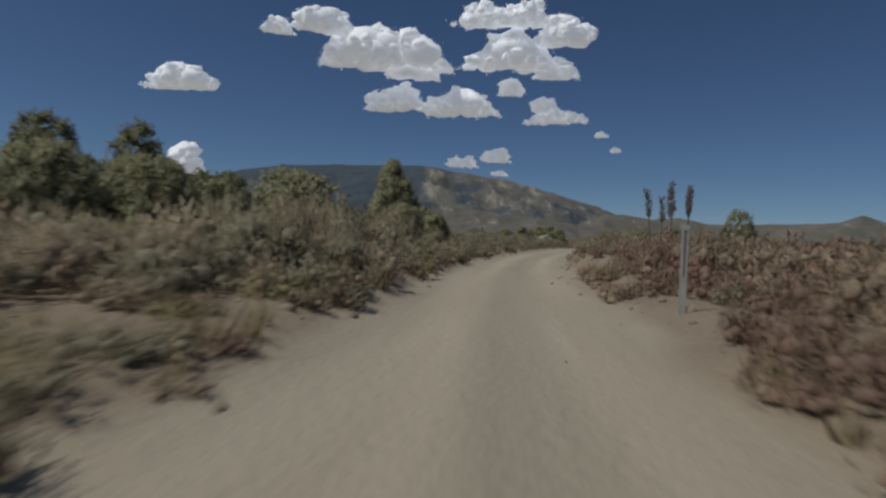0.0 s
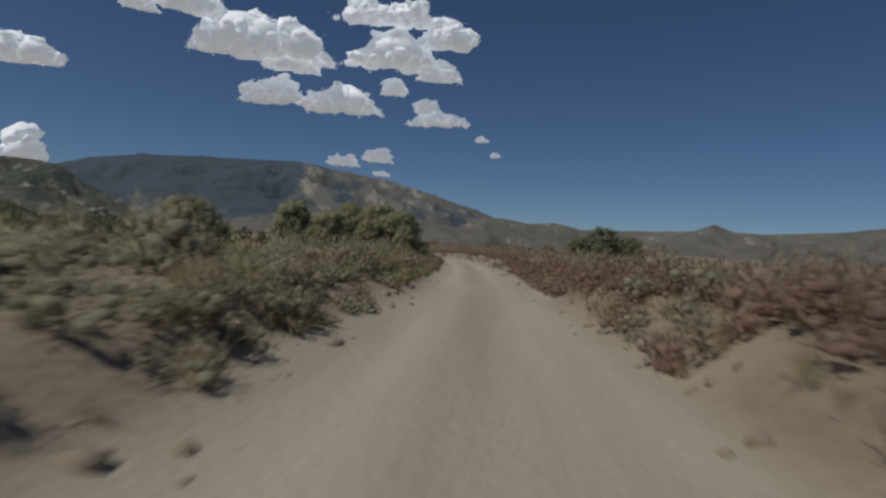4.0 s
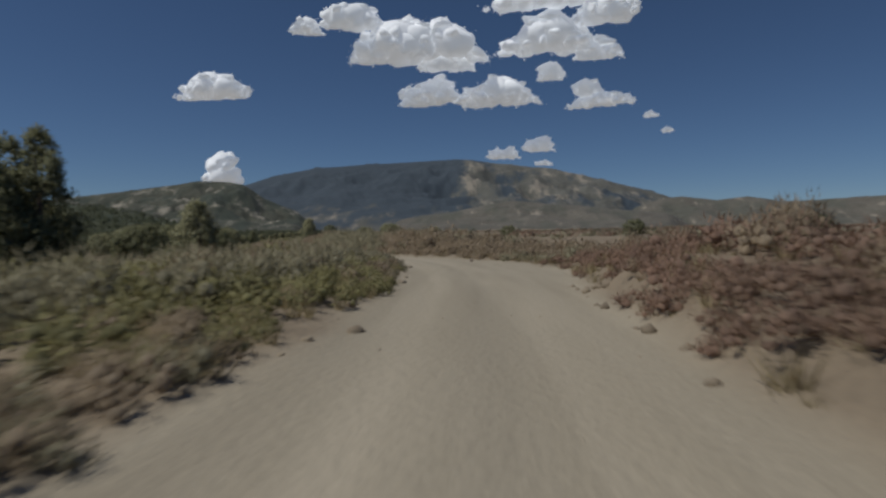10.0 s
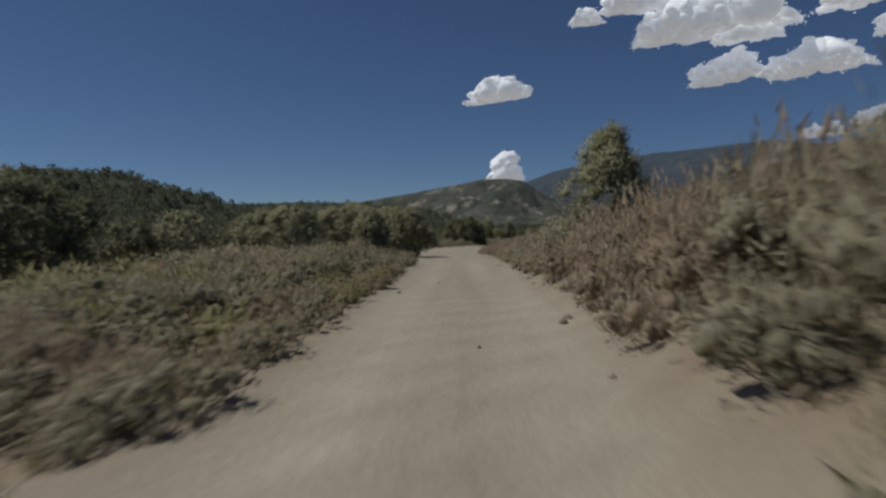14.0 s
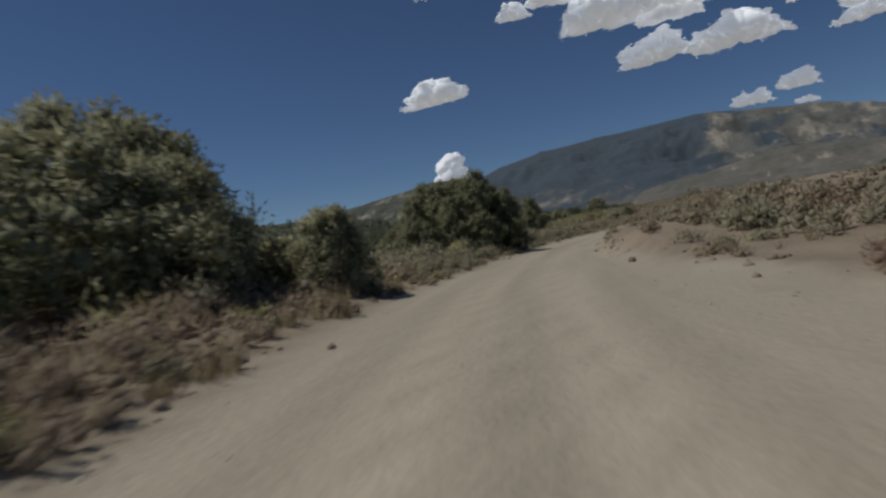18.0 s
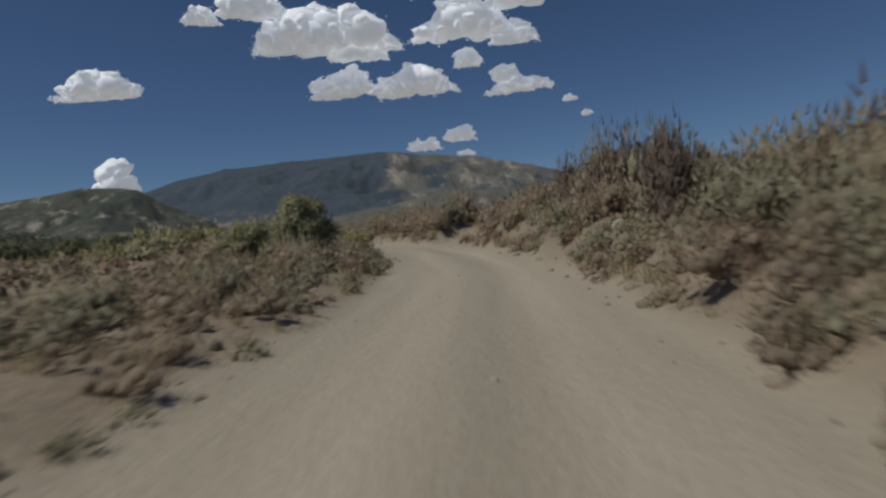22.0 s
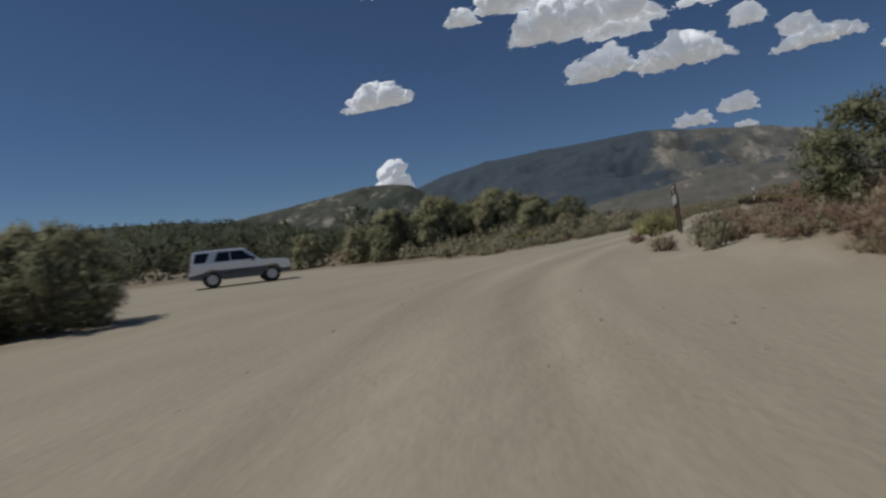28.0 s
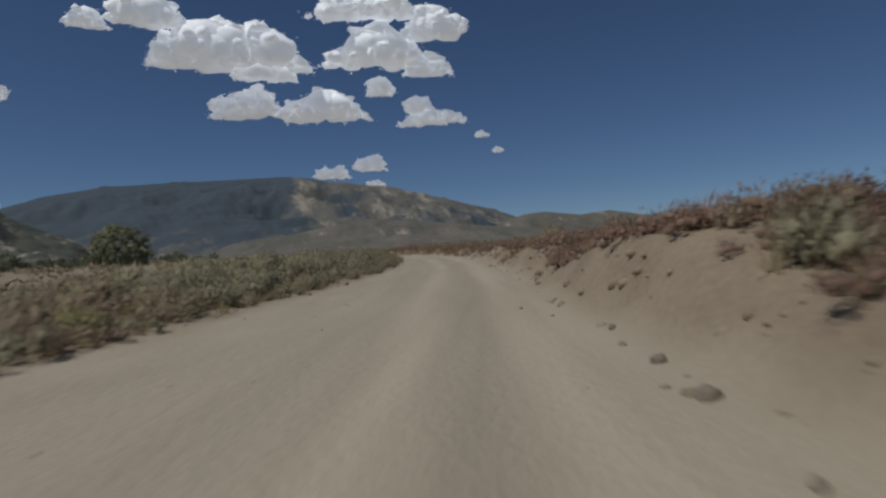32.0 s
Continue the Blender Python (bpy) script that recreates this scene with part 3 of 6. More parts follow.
def cloud(az, el, w, h, n, seed, peak=0.0, tilt=0.0):
    """A fair-weather cloud of width w and height h in metres: a soft heap of rounded lumps, frayed into small puffs at its rim."""
    rng = np.random.default_rng(seed)
    pieces = []
    for k in range(int(n * 1.9)):
        u = rng.uniform(-1, 1) if k > 4 else (-0.62, -0.32, 0.0, 0.32, 0.62)[k]
        arch = 1 - abs(u) ** (1.15 if peak else 2.6)
        room = h * (0.22 + 0.78 * arch) * (0.86 + 0.16 * math.sin(u * 6 + seed))
        size = room * ((0.36 if peak else 0.46) if k <= 4 else rng.uniform(0.18, 0.34))
        px = u * (w / 2 - size * 0.6)
        pz = -h / 2 + size * 0.85 + (0.35 if k <= 4 else rng.random() ** 0.8) * max(room - 1.8 * size, 0) + tilt * u * h
        py = rng.uniform(-0.25, 0.25) * w * 0.35 * arch
        pieces.append((BALL3[0] * (size * 1.15, size, size * 0.9) * 0.94 + (px, py, pz), BALL3[1]))
    big = [q[0] for q in pieces]
    for k in range(len(big) * 5):
        host = big[int(rng.integers(0, len(big)))]
        at = host[int(rng.integers(0, len(host)))]
        size = h * rng.uniform(0.05, 0.13)
        if at[2] > -h * 0.3:
            pieces.append((BALL2[0] * size * (1.2, 1, 0.9) + at, BALL2[1]))
    v, f = merged(pieces)
    q = [Vector(p) for p in (v / (h * 0.25)) + seed * 7.0]
    push = np.array([noise.fractal(p, 0.9, 2.1, 3) for p in q])
    side = np.array([noise.fractal(p * 0.8 + Vector((31, 7, 3)), 0.9, 2.1, 3) for p in q])
    v = v + np.c_[side * 0.12, push * 0.05, push * 0.08] * h
    low = -h * 0.42 + tilt * v[:, 0] / w * 2 * h
    v[:, 2] = np.where(v[:, 2] < low, low + (v[:, 2] - low) * 0.6, v[:, 2])
    m = int(300 + 3600 * w * h / 350000)
    at = v[rng.integers(0, len(v), m)]
    away = rng.normal(0, 1, (m, 3)) * (1.3, 1, 0.7) * (rng.random(m) ** 2 * 0.045 * min(w, h * 1.4) + 2)[:, None]
    rim = clumps(at + away, rng.uniform(2.5, 6.0, m) * rng.uniform(0.6, 1.6, m), rng, None, 0.8)
    ob = new("cloud", mesh_of("cloud", *merged([(v, f), rim]), CLOUD, True))
    a, e, dist = radians(az), radians(el), 4620
    ob.matrix_world = Matrix.Translation((CENTRE[0] - math.sin(a) * math.cos(e) * dist, CENTRE[1] + math.cos(a) * math.cos(e) * dist, math.sin(e) * dist)) @ pose(0, 0, 0, 0, 0, az)
    return tagged(ob, "white heaped fair-weather cloud with a grey base", "cloud", "clouds", "structure")


for k, (az, el, w, h, n, peak, tilt) in enumerate((
        (22.4, 13.4, 122, 58, 22, 0, 0.12), (21.7, 6.2, 46, 82, 26, 1, 0), (4.1, 17.9, 250, 92, 46, 0, 0), (1.2, 16.0, 105, 42, 16, 0, 0),
        (10.2, 19.8, 110, 62, 20, 0, 0), (14.3, 18.7, 55, 36, 9, 0, 0), (-8.6, 17.9, 190, 76, 34, 0, 0), (-13.3, 19.7, 98, 66, 18, 0, 0),
        (-12.5, 16.3, 88, 40, 12, 0, 0), (-7.6, 21.1, 200, 54, 24, 0, 0), (2.9, 13.5, 114, 60, 20, 0, 0.08), (-3.4, 13.3, 154, 60, 26, 0, 0.03),
        (-8.3, 14.8, 46, 38, 8, 0, 0), (-12.5, 12.2, 122, 36, 14, 0, 0.1), (-11.6, 13.2, 42, 40, 6, 0, 0), (-3.8, 7.75, 66, 26, 10, 0, 0), (-7.1, 8.5, 60, 34, 10, 0, 0),
        (-7.5, 6.75, 36, 11, 5, 0, 0), (-17.0, 10.5, 26, 12, 4, 0, 0), (-18.4, 9.1, 18, 11, 4, 0, 0), (19.6, 21.9, 125, 48, 18, 0, 0))):
    cloud(az * 1.05, el * 1.06, w * 4.2, h * 4.4, n, 40 + k, peak, tilt)


# ---- brush ----
def tilted(d, rng, spread):
    d = d + rng.normal(0, spread, d.shape)
    return d / np.linalg.norm(d, axis=1)[:, None]


def blades(origin, way, length, width, rng, out=None):
    """One tapered blade, a triangle, for each origin; out: the way that the leaf mass faces there, for its normals."""
    side = unit(np.cross(way, rng.normal(0, 1, way.shape)))
    if out is not None:
        out = unit(out)
        side *= np.where((np.cross(side, way) * out).sum(1) < 0, -1.0, 1.0)[:, None]
    a, b, c = origin - side * width[:, None] / 2, origin + side * width[:, None] / 2, origin + way * length[:, None]
    n = len(origin)
    tri = np.stack([a, b, c], 1).reshape(-1, 3), np.arange(3 * n).reshape(-1, 3)
    return tri if out is None else (*tri, np.repeat(out, 3, 0))


def bush_shape(seed, n=150, upright=0.5, length=0.28, width=0.13, flat=0.85, lobes=7, core=0.34):
    """A bush of unit radius: several lobes of fine leaves and twigs. Returns verts, faces, normals."""
    rng = np.random.default_rng(seed)
    a = rng.uniform(0, 6.283, lobes) + np.arange(lobes) * 2.4
    out = np.sqrt(rng.uniform(0.02, 1, lobes)) * 0.58
    c = np.c_[np.cos(a) * out, np.sin(a) * out, flat * (0.16 + 0.48 * rng.random(lobes)) * (1.25 - 0.8 * out)]
    r = rng.uniform(0.24, 0.44, lobes)
    k = rng.integers(0, lobes, n)
    d = rng.normal(0, 1, (n, 3))
    d[:, 2] = np.abs(d[:, 2]) - 0.5
    d = unit(d)
    o = c[k] + d * (r[k] * rng.uniform(0.4, 1.0, n) ** 0.7)[:, None]
    o[:, 2] = np.maximum(o[:, 2], 0.02)
    way = tilted(d * (1 - upright) + np.array([0, 0, upright]), rng, 0.35)
    face = unit(d) * 0.55 + unit(c[k] + (0, 0, 0.05)) * 0.35 + (0, 0, 0.35) + rng.normal(0, 0.16, (n, 3))
    piece = blades(o, way, length * rng.uniform(0.5, 1.4, n), width * rng.uniform(0.6, 1.5, n), rng, face)
    mass = clumps(c, r * core, rng)
    mass[0][:, 2] = np.maximum(mass[0][:, 2], -0.02)
    return merged([mass, piece])


def grass_shape(seed, n=34):
    """A tuft of dry grass of unit height."""
    rng = np.random.default_rng(seed)
    o = rng.normal(0, 0.16, (n, 3)) * (1, 1, 0)
    way = tilted(np.tile((0, 0, 1.0), (n, 1)) + o * 1.6, rng, 0.22)
    return blades(o, way, rng.uniform(0.5, 1.1, n), rng.uniform(0.03, 0.07, n), rng, o * 2 + (0, 0, 0.8))


def scatter(name, shapes, mat, x, y, size, height, label, category="bush", sink=0.05, z=None):
    """Many plants that nobody could count, in one mesh."""
    rng = np.random.default_rng(len(name) * 31 + len(x))
    z = ground_z(x, y) if z is None else z
    done = []
    which = rng.integers(0, len(shapes), len(x))
    for k, (v, f, *soft) in enumerate(shapes):
        i = np.flatnonzero(which == k)
        if not len(i):
            continue
        a = rng.uniform(0, 6.283, len(i))
        cs, sn = np.cos(a)[:, None], np.sin(a)[:, None]

        def turned(q):
            return q[None, :, 0] * cs - q[None, :, 1] * sn, q[None, :, 0] * sn + q[None, :, 1] * cs
        px, py = turned(v)
        out = np.stack([x[i, None] + px * size[i, None], y[i, None] + py * size[i, None], z[i, None] - sink + v[None, :, 2] * height[i, None]], -1).reshape(-1, 3)
        faces = (f[None] + (np.arange(len(i)) * len(v))[:, None, None]).reshape(-1, 3)
        if soft:
            nx, ny = turned(soft[0])
            done.append((out, faces, np.stack([nx, ny, np.repeat(soft[0][None, :, 2], len(i), 0)], -1).reshape(-1, 3)))
        else:
            done.append((out, faces))
    if done:
        v, f, *soft = merged(done)
        tagged(new(name, mesh_of(name, v, f, mat, True, *soft)), label, category, kind="stuff")


KEEP = [(7.5, 18.5, 3), (3.7, 8.2, 1.6), (3.4, 7.3, 1.5), (-60.5, 469.5, 5.5), (-64, 476, 5), (-53.4, 520.2, 0.8), (-53.0, 519.0, 1.0), (16.2, 75.2, 2.6), (15.6, 70.0, 2.2), (4.3, 10.0, 0.9), (17.1, 80.0, 1.5), (16.7, 77.0, 1.3), (16.3, 74.0, 1.2), (-70.5, 496, 7), (-73.5, 492.8, 6)]      # kept clear of brush: x, y, radius


BARREN = [(20, 46, 0.7), (108, 188, 1.5), (336, 362, 3.0), (545, 612, 0.7)]      # stretches where the bank beside the road is bare: from, to, width


def barren(s, d, off):
    out = np.zeros(np.shape(s), bool)
    for s0, s1, w in BARREN:
        out |= (s > s0) & (s < s1) & (d > 0) & (off < w)
    return out


def sown(n, reach, rng):
    """Random places beside the road, up to reach metres from its line, none on the road or the open sand."""
    s = rng.uniform(-8, GONE[-1] - 4, n)
    d = rng.choice((-1.0, 1.0), n)
    d *= half_width(s, d) + reach * rng.random(n) ** 1.7
    x = np.interp(s, GONE, LINE[:, 0]) + d * np.interp(s, GONE, TANG[:, 1])
    y = np.interp(s, GONE, LINE[:, 1]) - d * np.interp(s, GONE, TANG[:, 0])
    s2, d2, _ = road_at(x, y)
    off = np.abs(d2) - half_width(s2, d2)
    ok = (off > 0.15) & (bareness(x, y) < 0.2) & (~barren(s2, d2, off) | (rng.random(n) < 0.12))
    for cx, cy, r in KEEP:
        ok &= np.hypot(x - cx, y - cy) > r
    return x[ok], y[ok], s2[ok], d2[ok], off[ok]


def brush():
    rng = np.random.default_rng(11)
    x, y, s, d, off = sown(25000, 14.5, rng)
    clump = fbm(x, y, 6.0, 3)
    keep = 0.6 * clump + rng.uniform(-0.35, 0.35, len(x)) > np.where(off < 3.5, -0.6, np.where(off < 8, -0.10, 0.02))
    for s0, s1, side in ((8, 82, 1), (36, 82, -1), (330, 354, -1), (296, 332, -1), (352, 380, -1), (356, 390, 1), (226, 284, 1), (224, 286, -1), (390, 428, 1), (428, 458, 1), (428, 456, -1), (534, 556, -1), (552, 600, 1)):
        keep |= (s > s0) & (s < s1) & (np.sign(d) == side) & (off < 6) & (rng.random(len(x)) < 0.85)
    keep &= ~((s > 390) & (s < 427) & (d < 0) & (off < 10)) | (rng.random(len(x)) < 0.55)      # the open slope
    x, y, s, d, off, clump = (q[keep] for q in (x, y, s, d, off, clump))
    tone = fbm(x + 300, y, 16.0, 3) + rng.uniform(-0.22, 0.22, len(x))
    right = d > 0
    dense = np.interp(s, [0, 30, 210, 235, 285, 300, 350, 385, 400, 450, 470, 550, 570, 700], [1, 1, 1, 1.2, 1.2, 1, .9, 1, 1.15, 1.15, 1, 1, .8, .8])
    size = rng.uniform(0.36, 1.05, len(x)) * (0.55 + 0.65 * smooth(off / 3)) * dense
    tall = size * rng.uniform(0.8, 1.25, len(x))
    # the tall stands of grey brush that line some stretches
    for s0, s1, side, k in ((232, 282, 1, 1.55), (246, 288, -1, 0.85), (390, 426, -1, 0.9), (396, 422, 1, 1.3), (424, 458, 1, 1.55), (424, 452, -1, 1.35), (10, 32, -1, 1.5), (36, 64, 1, 1.15), (130, 180, 1, 1.25), (356, 388, 1, 0.95), (538, 556, 1, 1.2), (532, 562, -1, 1.45), (562, 640, -1, 1.3)):
        m = (s > s0) & (s < s1) & (np.sign(d) == side) & (off < 12)
        tall[m] *= k
        size[m] *= 0.5 + 0.5 * k
    red = right & (tone > np.where((s > 84) & (s < 215) | (s > 545), -0.3, np.where(s < 84, -0.12, -0.02))) & (np.interp(s, [0, 90, 215, 225, 345, 360, 455, 545, 700], [.7, 1, 1, .1, .25, .6, .5, 1, 1]) > rng.random(len(x)))
    red &= ~((s > 214) & (s < 292))
    green = ~right & (tone > 0.12) & ((s < 300) | (s > 352) & (s < 525) | (rng.random(len(x)) < 0.2))
    sage = ~red & ~green & (tone < np.where(right, -0.14, np.where(s > 525, 0.35, 0.0)))
    sage |= right & (s > 388) & (s < 428) & (rng.random(len(x)) < 0.4)
    red &= ~sage
    brown = (s > 400) & (s < 462) & (rng.random(len(x)) < 0.45)
    sage, green = sage & ~brown, green & ~brown
    leafy = (s > 428) & (s < 452) & ~right & (rng.random(len(x)) < 0.75)
    green, sage, red = (green | leafy) & ~red, sage & ~leafy, red & ~leafy
    brown &= ~leafy
    red |= brown & (rng.random(len(x)) < 0.14)
    dry = ~red & ~green & ~sage
    fine = [bush_shape(k, 170, 0.4, 0.15, 0.060, lobes=9) for k in range(6)]
    thin = [bush_shape(k + 100, 340, 0.42, 0.13, 0.036, lobes=11) for k in range(5)]
    twigs = [bush_shape(k + 120, 340, 0.55, 0.17, 0.028, lobes=11) for k in range(5)]
    spiky = [bush_shape(k + 9, 170, 0.5, 0.17, 0.050, lobes=9) for k in range(6)]
    rank = [bush_shape(k + 70, 620, 0.5, 0.13, 0.028, lobes=15) for k in range(5)]
    sparse = [bush_shape(k + 40, 84, 0.4, 0.18, 0.10, lobes=7) for k in range(5)]
    back = off > 5.5
    big = tall > 1.05
    big &= ~back
    for name, m, mat, label in (("tall_sagebrush", sage | green, SAGE, "tall grey-green sagebrush lining the road"), ("tall_dry_brush", dry | red, DRY, "tall tan dry brush lining the road")):
        scatter(name, rank, mat, x[m & big], y[m & big], size[m & big] * 0.9, tall[m & big], label)
    red, green, sage, dry = red & ~big, green & ~big, sage & ~big, dry & ~big
    for name, m, shapes, mat, label in (
            ("sagebrush", sage, fine, SAGE, "grey-green sagebrush along the dirt road"), ("green_brush", green, fine, GREEN, "yellow-green rabbitbrush beside the road"),
            ("dry_brush", dry, spiky, DRY, "tan dry twiggy brush beside the road"), ("red_brush", red, spiky, RED, "reddish-brown dry brush on the open plain")):
        edge = m & (off < 2.6)
        scatter(name, twigs if shapes is spiky else thin, mat, x[edge], y[edge], size[edge], tall[edge], label)
        mid = m & ~back & ~edge
        scatter(name, shapes, mat, x[mid], y[mid], size[mid], tall[mid], label.replace("along the dirt road", "a few steps from the road").replace("beside the road", "a few steps from the road"))
        scatter(name, sparse, mat, x[m & back], y[m & back], size[m & back] * 1.1, tall[m & back], label.replace("along the dirt road", "well back from the road").replace("beside the road", "behind the roadside brush"))
    # low tufts of grass and weeds, thickest at the road's edges
    x, y, s, d, off = sown(15000, 7, rng)
    keep = rng.random(len(x)) < np.where(off < 2.5, 0.85, 0.45)
    x, y = x[keep], y[keep]
    h = rng.uniform(0.12, 0.5, len(x))
    scatter("dry_grass", [grass_shape(k) for k in range(3)], material("dry_grass_blades", (0.36, 0.29, 0.165), (0.25, 0.20, 0.115), 0.85, 0.3, 20, 0, 0.5, leaf=0.35), x, y, h, h, "dry straw-coloured grass tufts", "grass", 0.01)
    # farther brush, in bigger clumps
    far = [bush_shape(k + 20, 34, 0.3, 0.26, 0.18, 0.75, 5) for k in range(4)]
    s = rng.uniform(-5, GONE[-1], 5000)
    d = np.sign(rng.uniform(-1, 1, 5000)) * (20 + 190 * rng.random(5000) ** 1.6)
    x = np.interp(s, GONE, LINE[:, 0]) + d * np.interp(s, GONE, TANG[:, 1])
    y = np.interp(s, GONE, LINE[:, 1]) - d * np.interp(s, GONE, TANG[:, 0])
    xa = rng.uniform(-420, 420, 3500)
    ya = rng.uniform(620, 1250, 3500)
    x, y = np.r_[x, xa], np.r_[y, ya]
    _, d, _ = road_at(x, y)
    ok = (np.abs(d) > 20) & (fbm(x, y, 22.0, 3) > -0.2) & (bareness(x, y) < 0.2)
    x, y, d = x[ok], y[ok], d[ok]
    size = rng.uniform(0.6, 1.5, len(x)) * (1 + np.abs(d) / 200)
    tone = fbm(x + 70, y, 40.0, 3) + rng.uniform(-0.2, 0.2, len(x))
    red = (d > 0) & (tone > -0.1)
    for name, m, mat, label in (("far_red_brush", red, RED, "reddish brush over the far plain"), ("far_sagebrush", ~red & (tone < 0.1), SAGE, "grey-green brush in the distance"),
                                ("far_dry_brush", ~red & (tone >= 0.1), DRY, "tan brush in the distance")):
        scatter(name, far, mat, x[m], y[m], size[m], size[m] * 0.7, label)


brush()


# ---- trees ----
def limb(a, b, ra, rb, sides=6):
    """A tapered limb between two points."""
    a, b = np.array(a, float), np.array(b, float)
    w = (b - a) / np.linalg.norm(b - a)
    u = np.cross(w, (0.3, 0.7, 0.1))
    u /= np.linalg.norm(u)
    q = np.cross(w, u)
    t = np.linspace(0, 6.283, sides, endpoint=False)
    ring = np.cos(t)[:, None] * u + np.sin(t)[:, None] * q
    v = np.r_[a + ring * ra, b + ring * rb]
    i = np.arange(sides)
    j = (i + 1) % sides
    return v, np.r_[np.c_[i, j, j + sides], np.c_[i, j + sides, i + sides]]


def tube(points, radii, sides=8):
    """One continuous tapered tube through the points."""
    p = np.array(points, float)
    t = np.gradient(p, axis=0)
    t /= np.linalg.norm(t, axis=1)[:, None]
    u = np.cross(t, (0.3, 0.8, 0.1))
    u /= np.linalg.norm(u, axis=1)[:, None]
    q = np.cross(t, u)
    a = np.linspace(0, 6.283, sides, endpoint=False)
    v = (p[:, None] + (np.cos(a)[None, :, None] * u[:, None] + np.sin(a)[None, :, None] * q[:, None]) * np.array(radii)[:, None, None]).reshape(-1, 3)
    f = []
    for k in range(len(p) - 1):
        i = np.arange(sides) + k * sides
        j = (np.arange(sides) + 1) % sides + k * sides
        f += [np.c_[i, j, j + sides], np.c_[i, j + sides, i + sides]]
    return v, np.concatenate(f)


def tufts(centres, radius, per, length, width, rng, up=0.35):
    """Leafy tufts of small blades round the centres."""
    n = len(centres) * per
    d = unit(rng.normal(0, 1, (n, 3)))
    middle = np.repeat(centres - centres.mean(0) * (1, 1, 0.8), per, 0)
    o = np.repeat(centres, per, 0) + d * np.repeat(radius, per)[:, None] * rng.uniform(0.3, 1.0, n)[:, None]
    return blades(o, tilted(d * (1 - up) + np.array([0, 0, up]), rng, 0.3), length * rng.uniform(0.6, 1.4, n), width * rng.uniform(0.7, 1.4, n), rng, d * 0.6 + unit(middle) * 0.45 + (0, 0, 0.2) + rng.normal(0, 0.15, d.shape))


def tree(name, label, form, seed, leaves, h=5.0, w=4.0, n=180, close=False):
    """A tree at the origin: trunk with limbs that reach into a crown of leafy tufts, fuller in some lobes than in others. form: cone, round, flame, thicket."""
    rng = np.random.default_rng(seed)
    ph = rng.uniform(0, 6.283, 4)
    f = rng.random(n) ** (0.9 if form == "round" else 1.15)
    a = rng.uniform(0, 6.283, n)
    lobes = 1 + 0.20 * np.sin(3 * a + ph[0] + 5 * f) + 0.14 * np.sin(5 * a + ph[1] - 7 * f)
    prof = {"cone": np.minimum(1, 0.45 + 3.5 * f) * (1.02 - f) ** 0.75, "flame": np.minimum(1, 0.75 + 2 * f) * (1.03 - f) ** 0.5 * 0.95,
            "round": np.sqrt(np.clip(1 - (1.75 * f - 0.78) ** 2, 0.05, 1)), "thicket": (0.8 + 0.2 * np.cos(a * 2 + ph[2])) * (1.08 - f) ** 0.35}[form]
    depth = rng.uniform(0.35, 1.0, n) ** 0.5
    r = w / 2 * prof * lobes * depth
    top = h * (1 - 0.12 * np.abs(np.sin(2.5 * a + ph[3])) * (r / w * 2))
    centres = np.c_[np.cos(a) * r, np.sin(a) * r, (0.03 + 0.95 * f) * top]
    radii = w * rng.uniform(0.07, 0.115, n) * (1.05 - 0.4 * f)
    thing = new(name)
    for k in range(3 if form == "thicket" else 1):
        foot = np.array([0, 0, -0.1]) if form != "thicket" else np.r_[rng.normal(0, w * 0.1, 2), -0.1]
        tip = np.array([*(rng.normal(0, 0.05 * w, 2) + foot[:2] * 1.8), h * 0.8])
        mid = (foot + tip) / 2 + rng.normal(0, 0.04 * w, 3)
        thick = 0.034 * h / (2 if form == "thicket" else 1)
        part("trunk", mesh_of("trunk", *tube([foot, foot * 0.6 + mid * 0.4, mid, mid * 0.45 + tip * 0.55, tip], thick * np.array([1.15, 0.8, 0.62, 0.35, 0.1])), BARK, True), None, thing, "grey gnarled trunk")
        for c in centres[rng.integers(0, n, 7 if form != "thicket" else 2)]:
            u = min(0.9, max(0.12, c[2] / h * 0.75))
            at = foot * (1 - u) + tip * u
            part("limb", mesh_of("limb", *tube([at, at * 0.5 + c * 0.5 - (0, 0, 0.06 * w), c], thick * np.array([0.32, 0.2, 0.05]), 5), BARK, True), None, thing)
    per, ln, wd = (84, w * 0.018 + 0.05, w * 0.008 + 0.022) if close else (30, w * 0.028 + 0.05, w * 0.014 + 0.028)
    leaf = tufts(centres, radii * (1.32 if close else 1.2), per, ln, wd, rng, 0.55 if form in ("flame", "cone") else 0.25)
    v, f, soft = merged([clumps(centres, radii * 0.45, rng), leaf])
    part("crown", mesh_of("crown", v, f, leaves, True, soft), None, thing)
    return tagged(thing, label, "tree")


def clone(ob, m):
    """A copy at the pose and size m, whatever the size of the first one."""
    return copy_thing(ob, m @ Matrix.Diagonal((1 / ob.scale[0], 1 / ob.scale[1], 1 / ob.scale[2], 1)))


def plant(proto, x, y, scale=1.0, turn=0.0, stretch=1.0, label="", group=""):
    ob = clone(proto, pose(x, y, put(x, y, 0.06), 0, 0, turn) @ Matrix.Diagonal((scale, scale, scale * stretch, 1)))
    return tagged(ob, label, "", group)


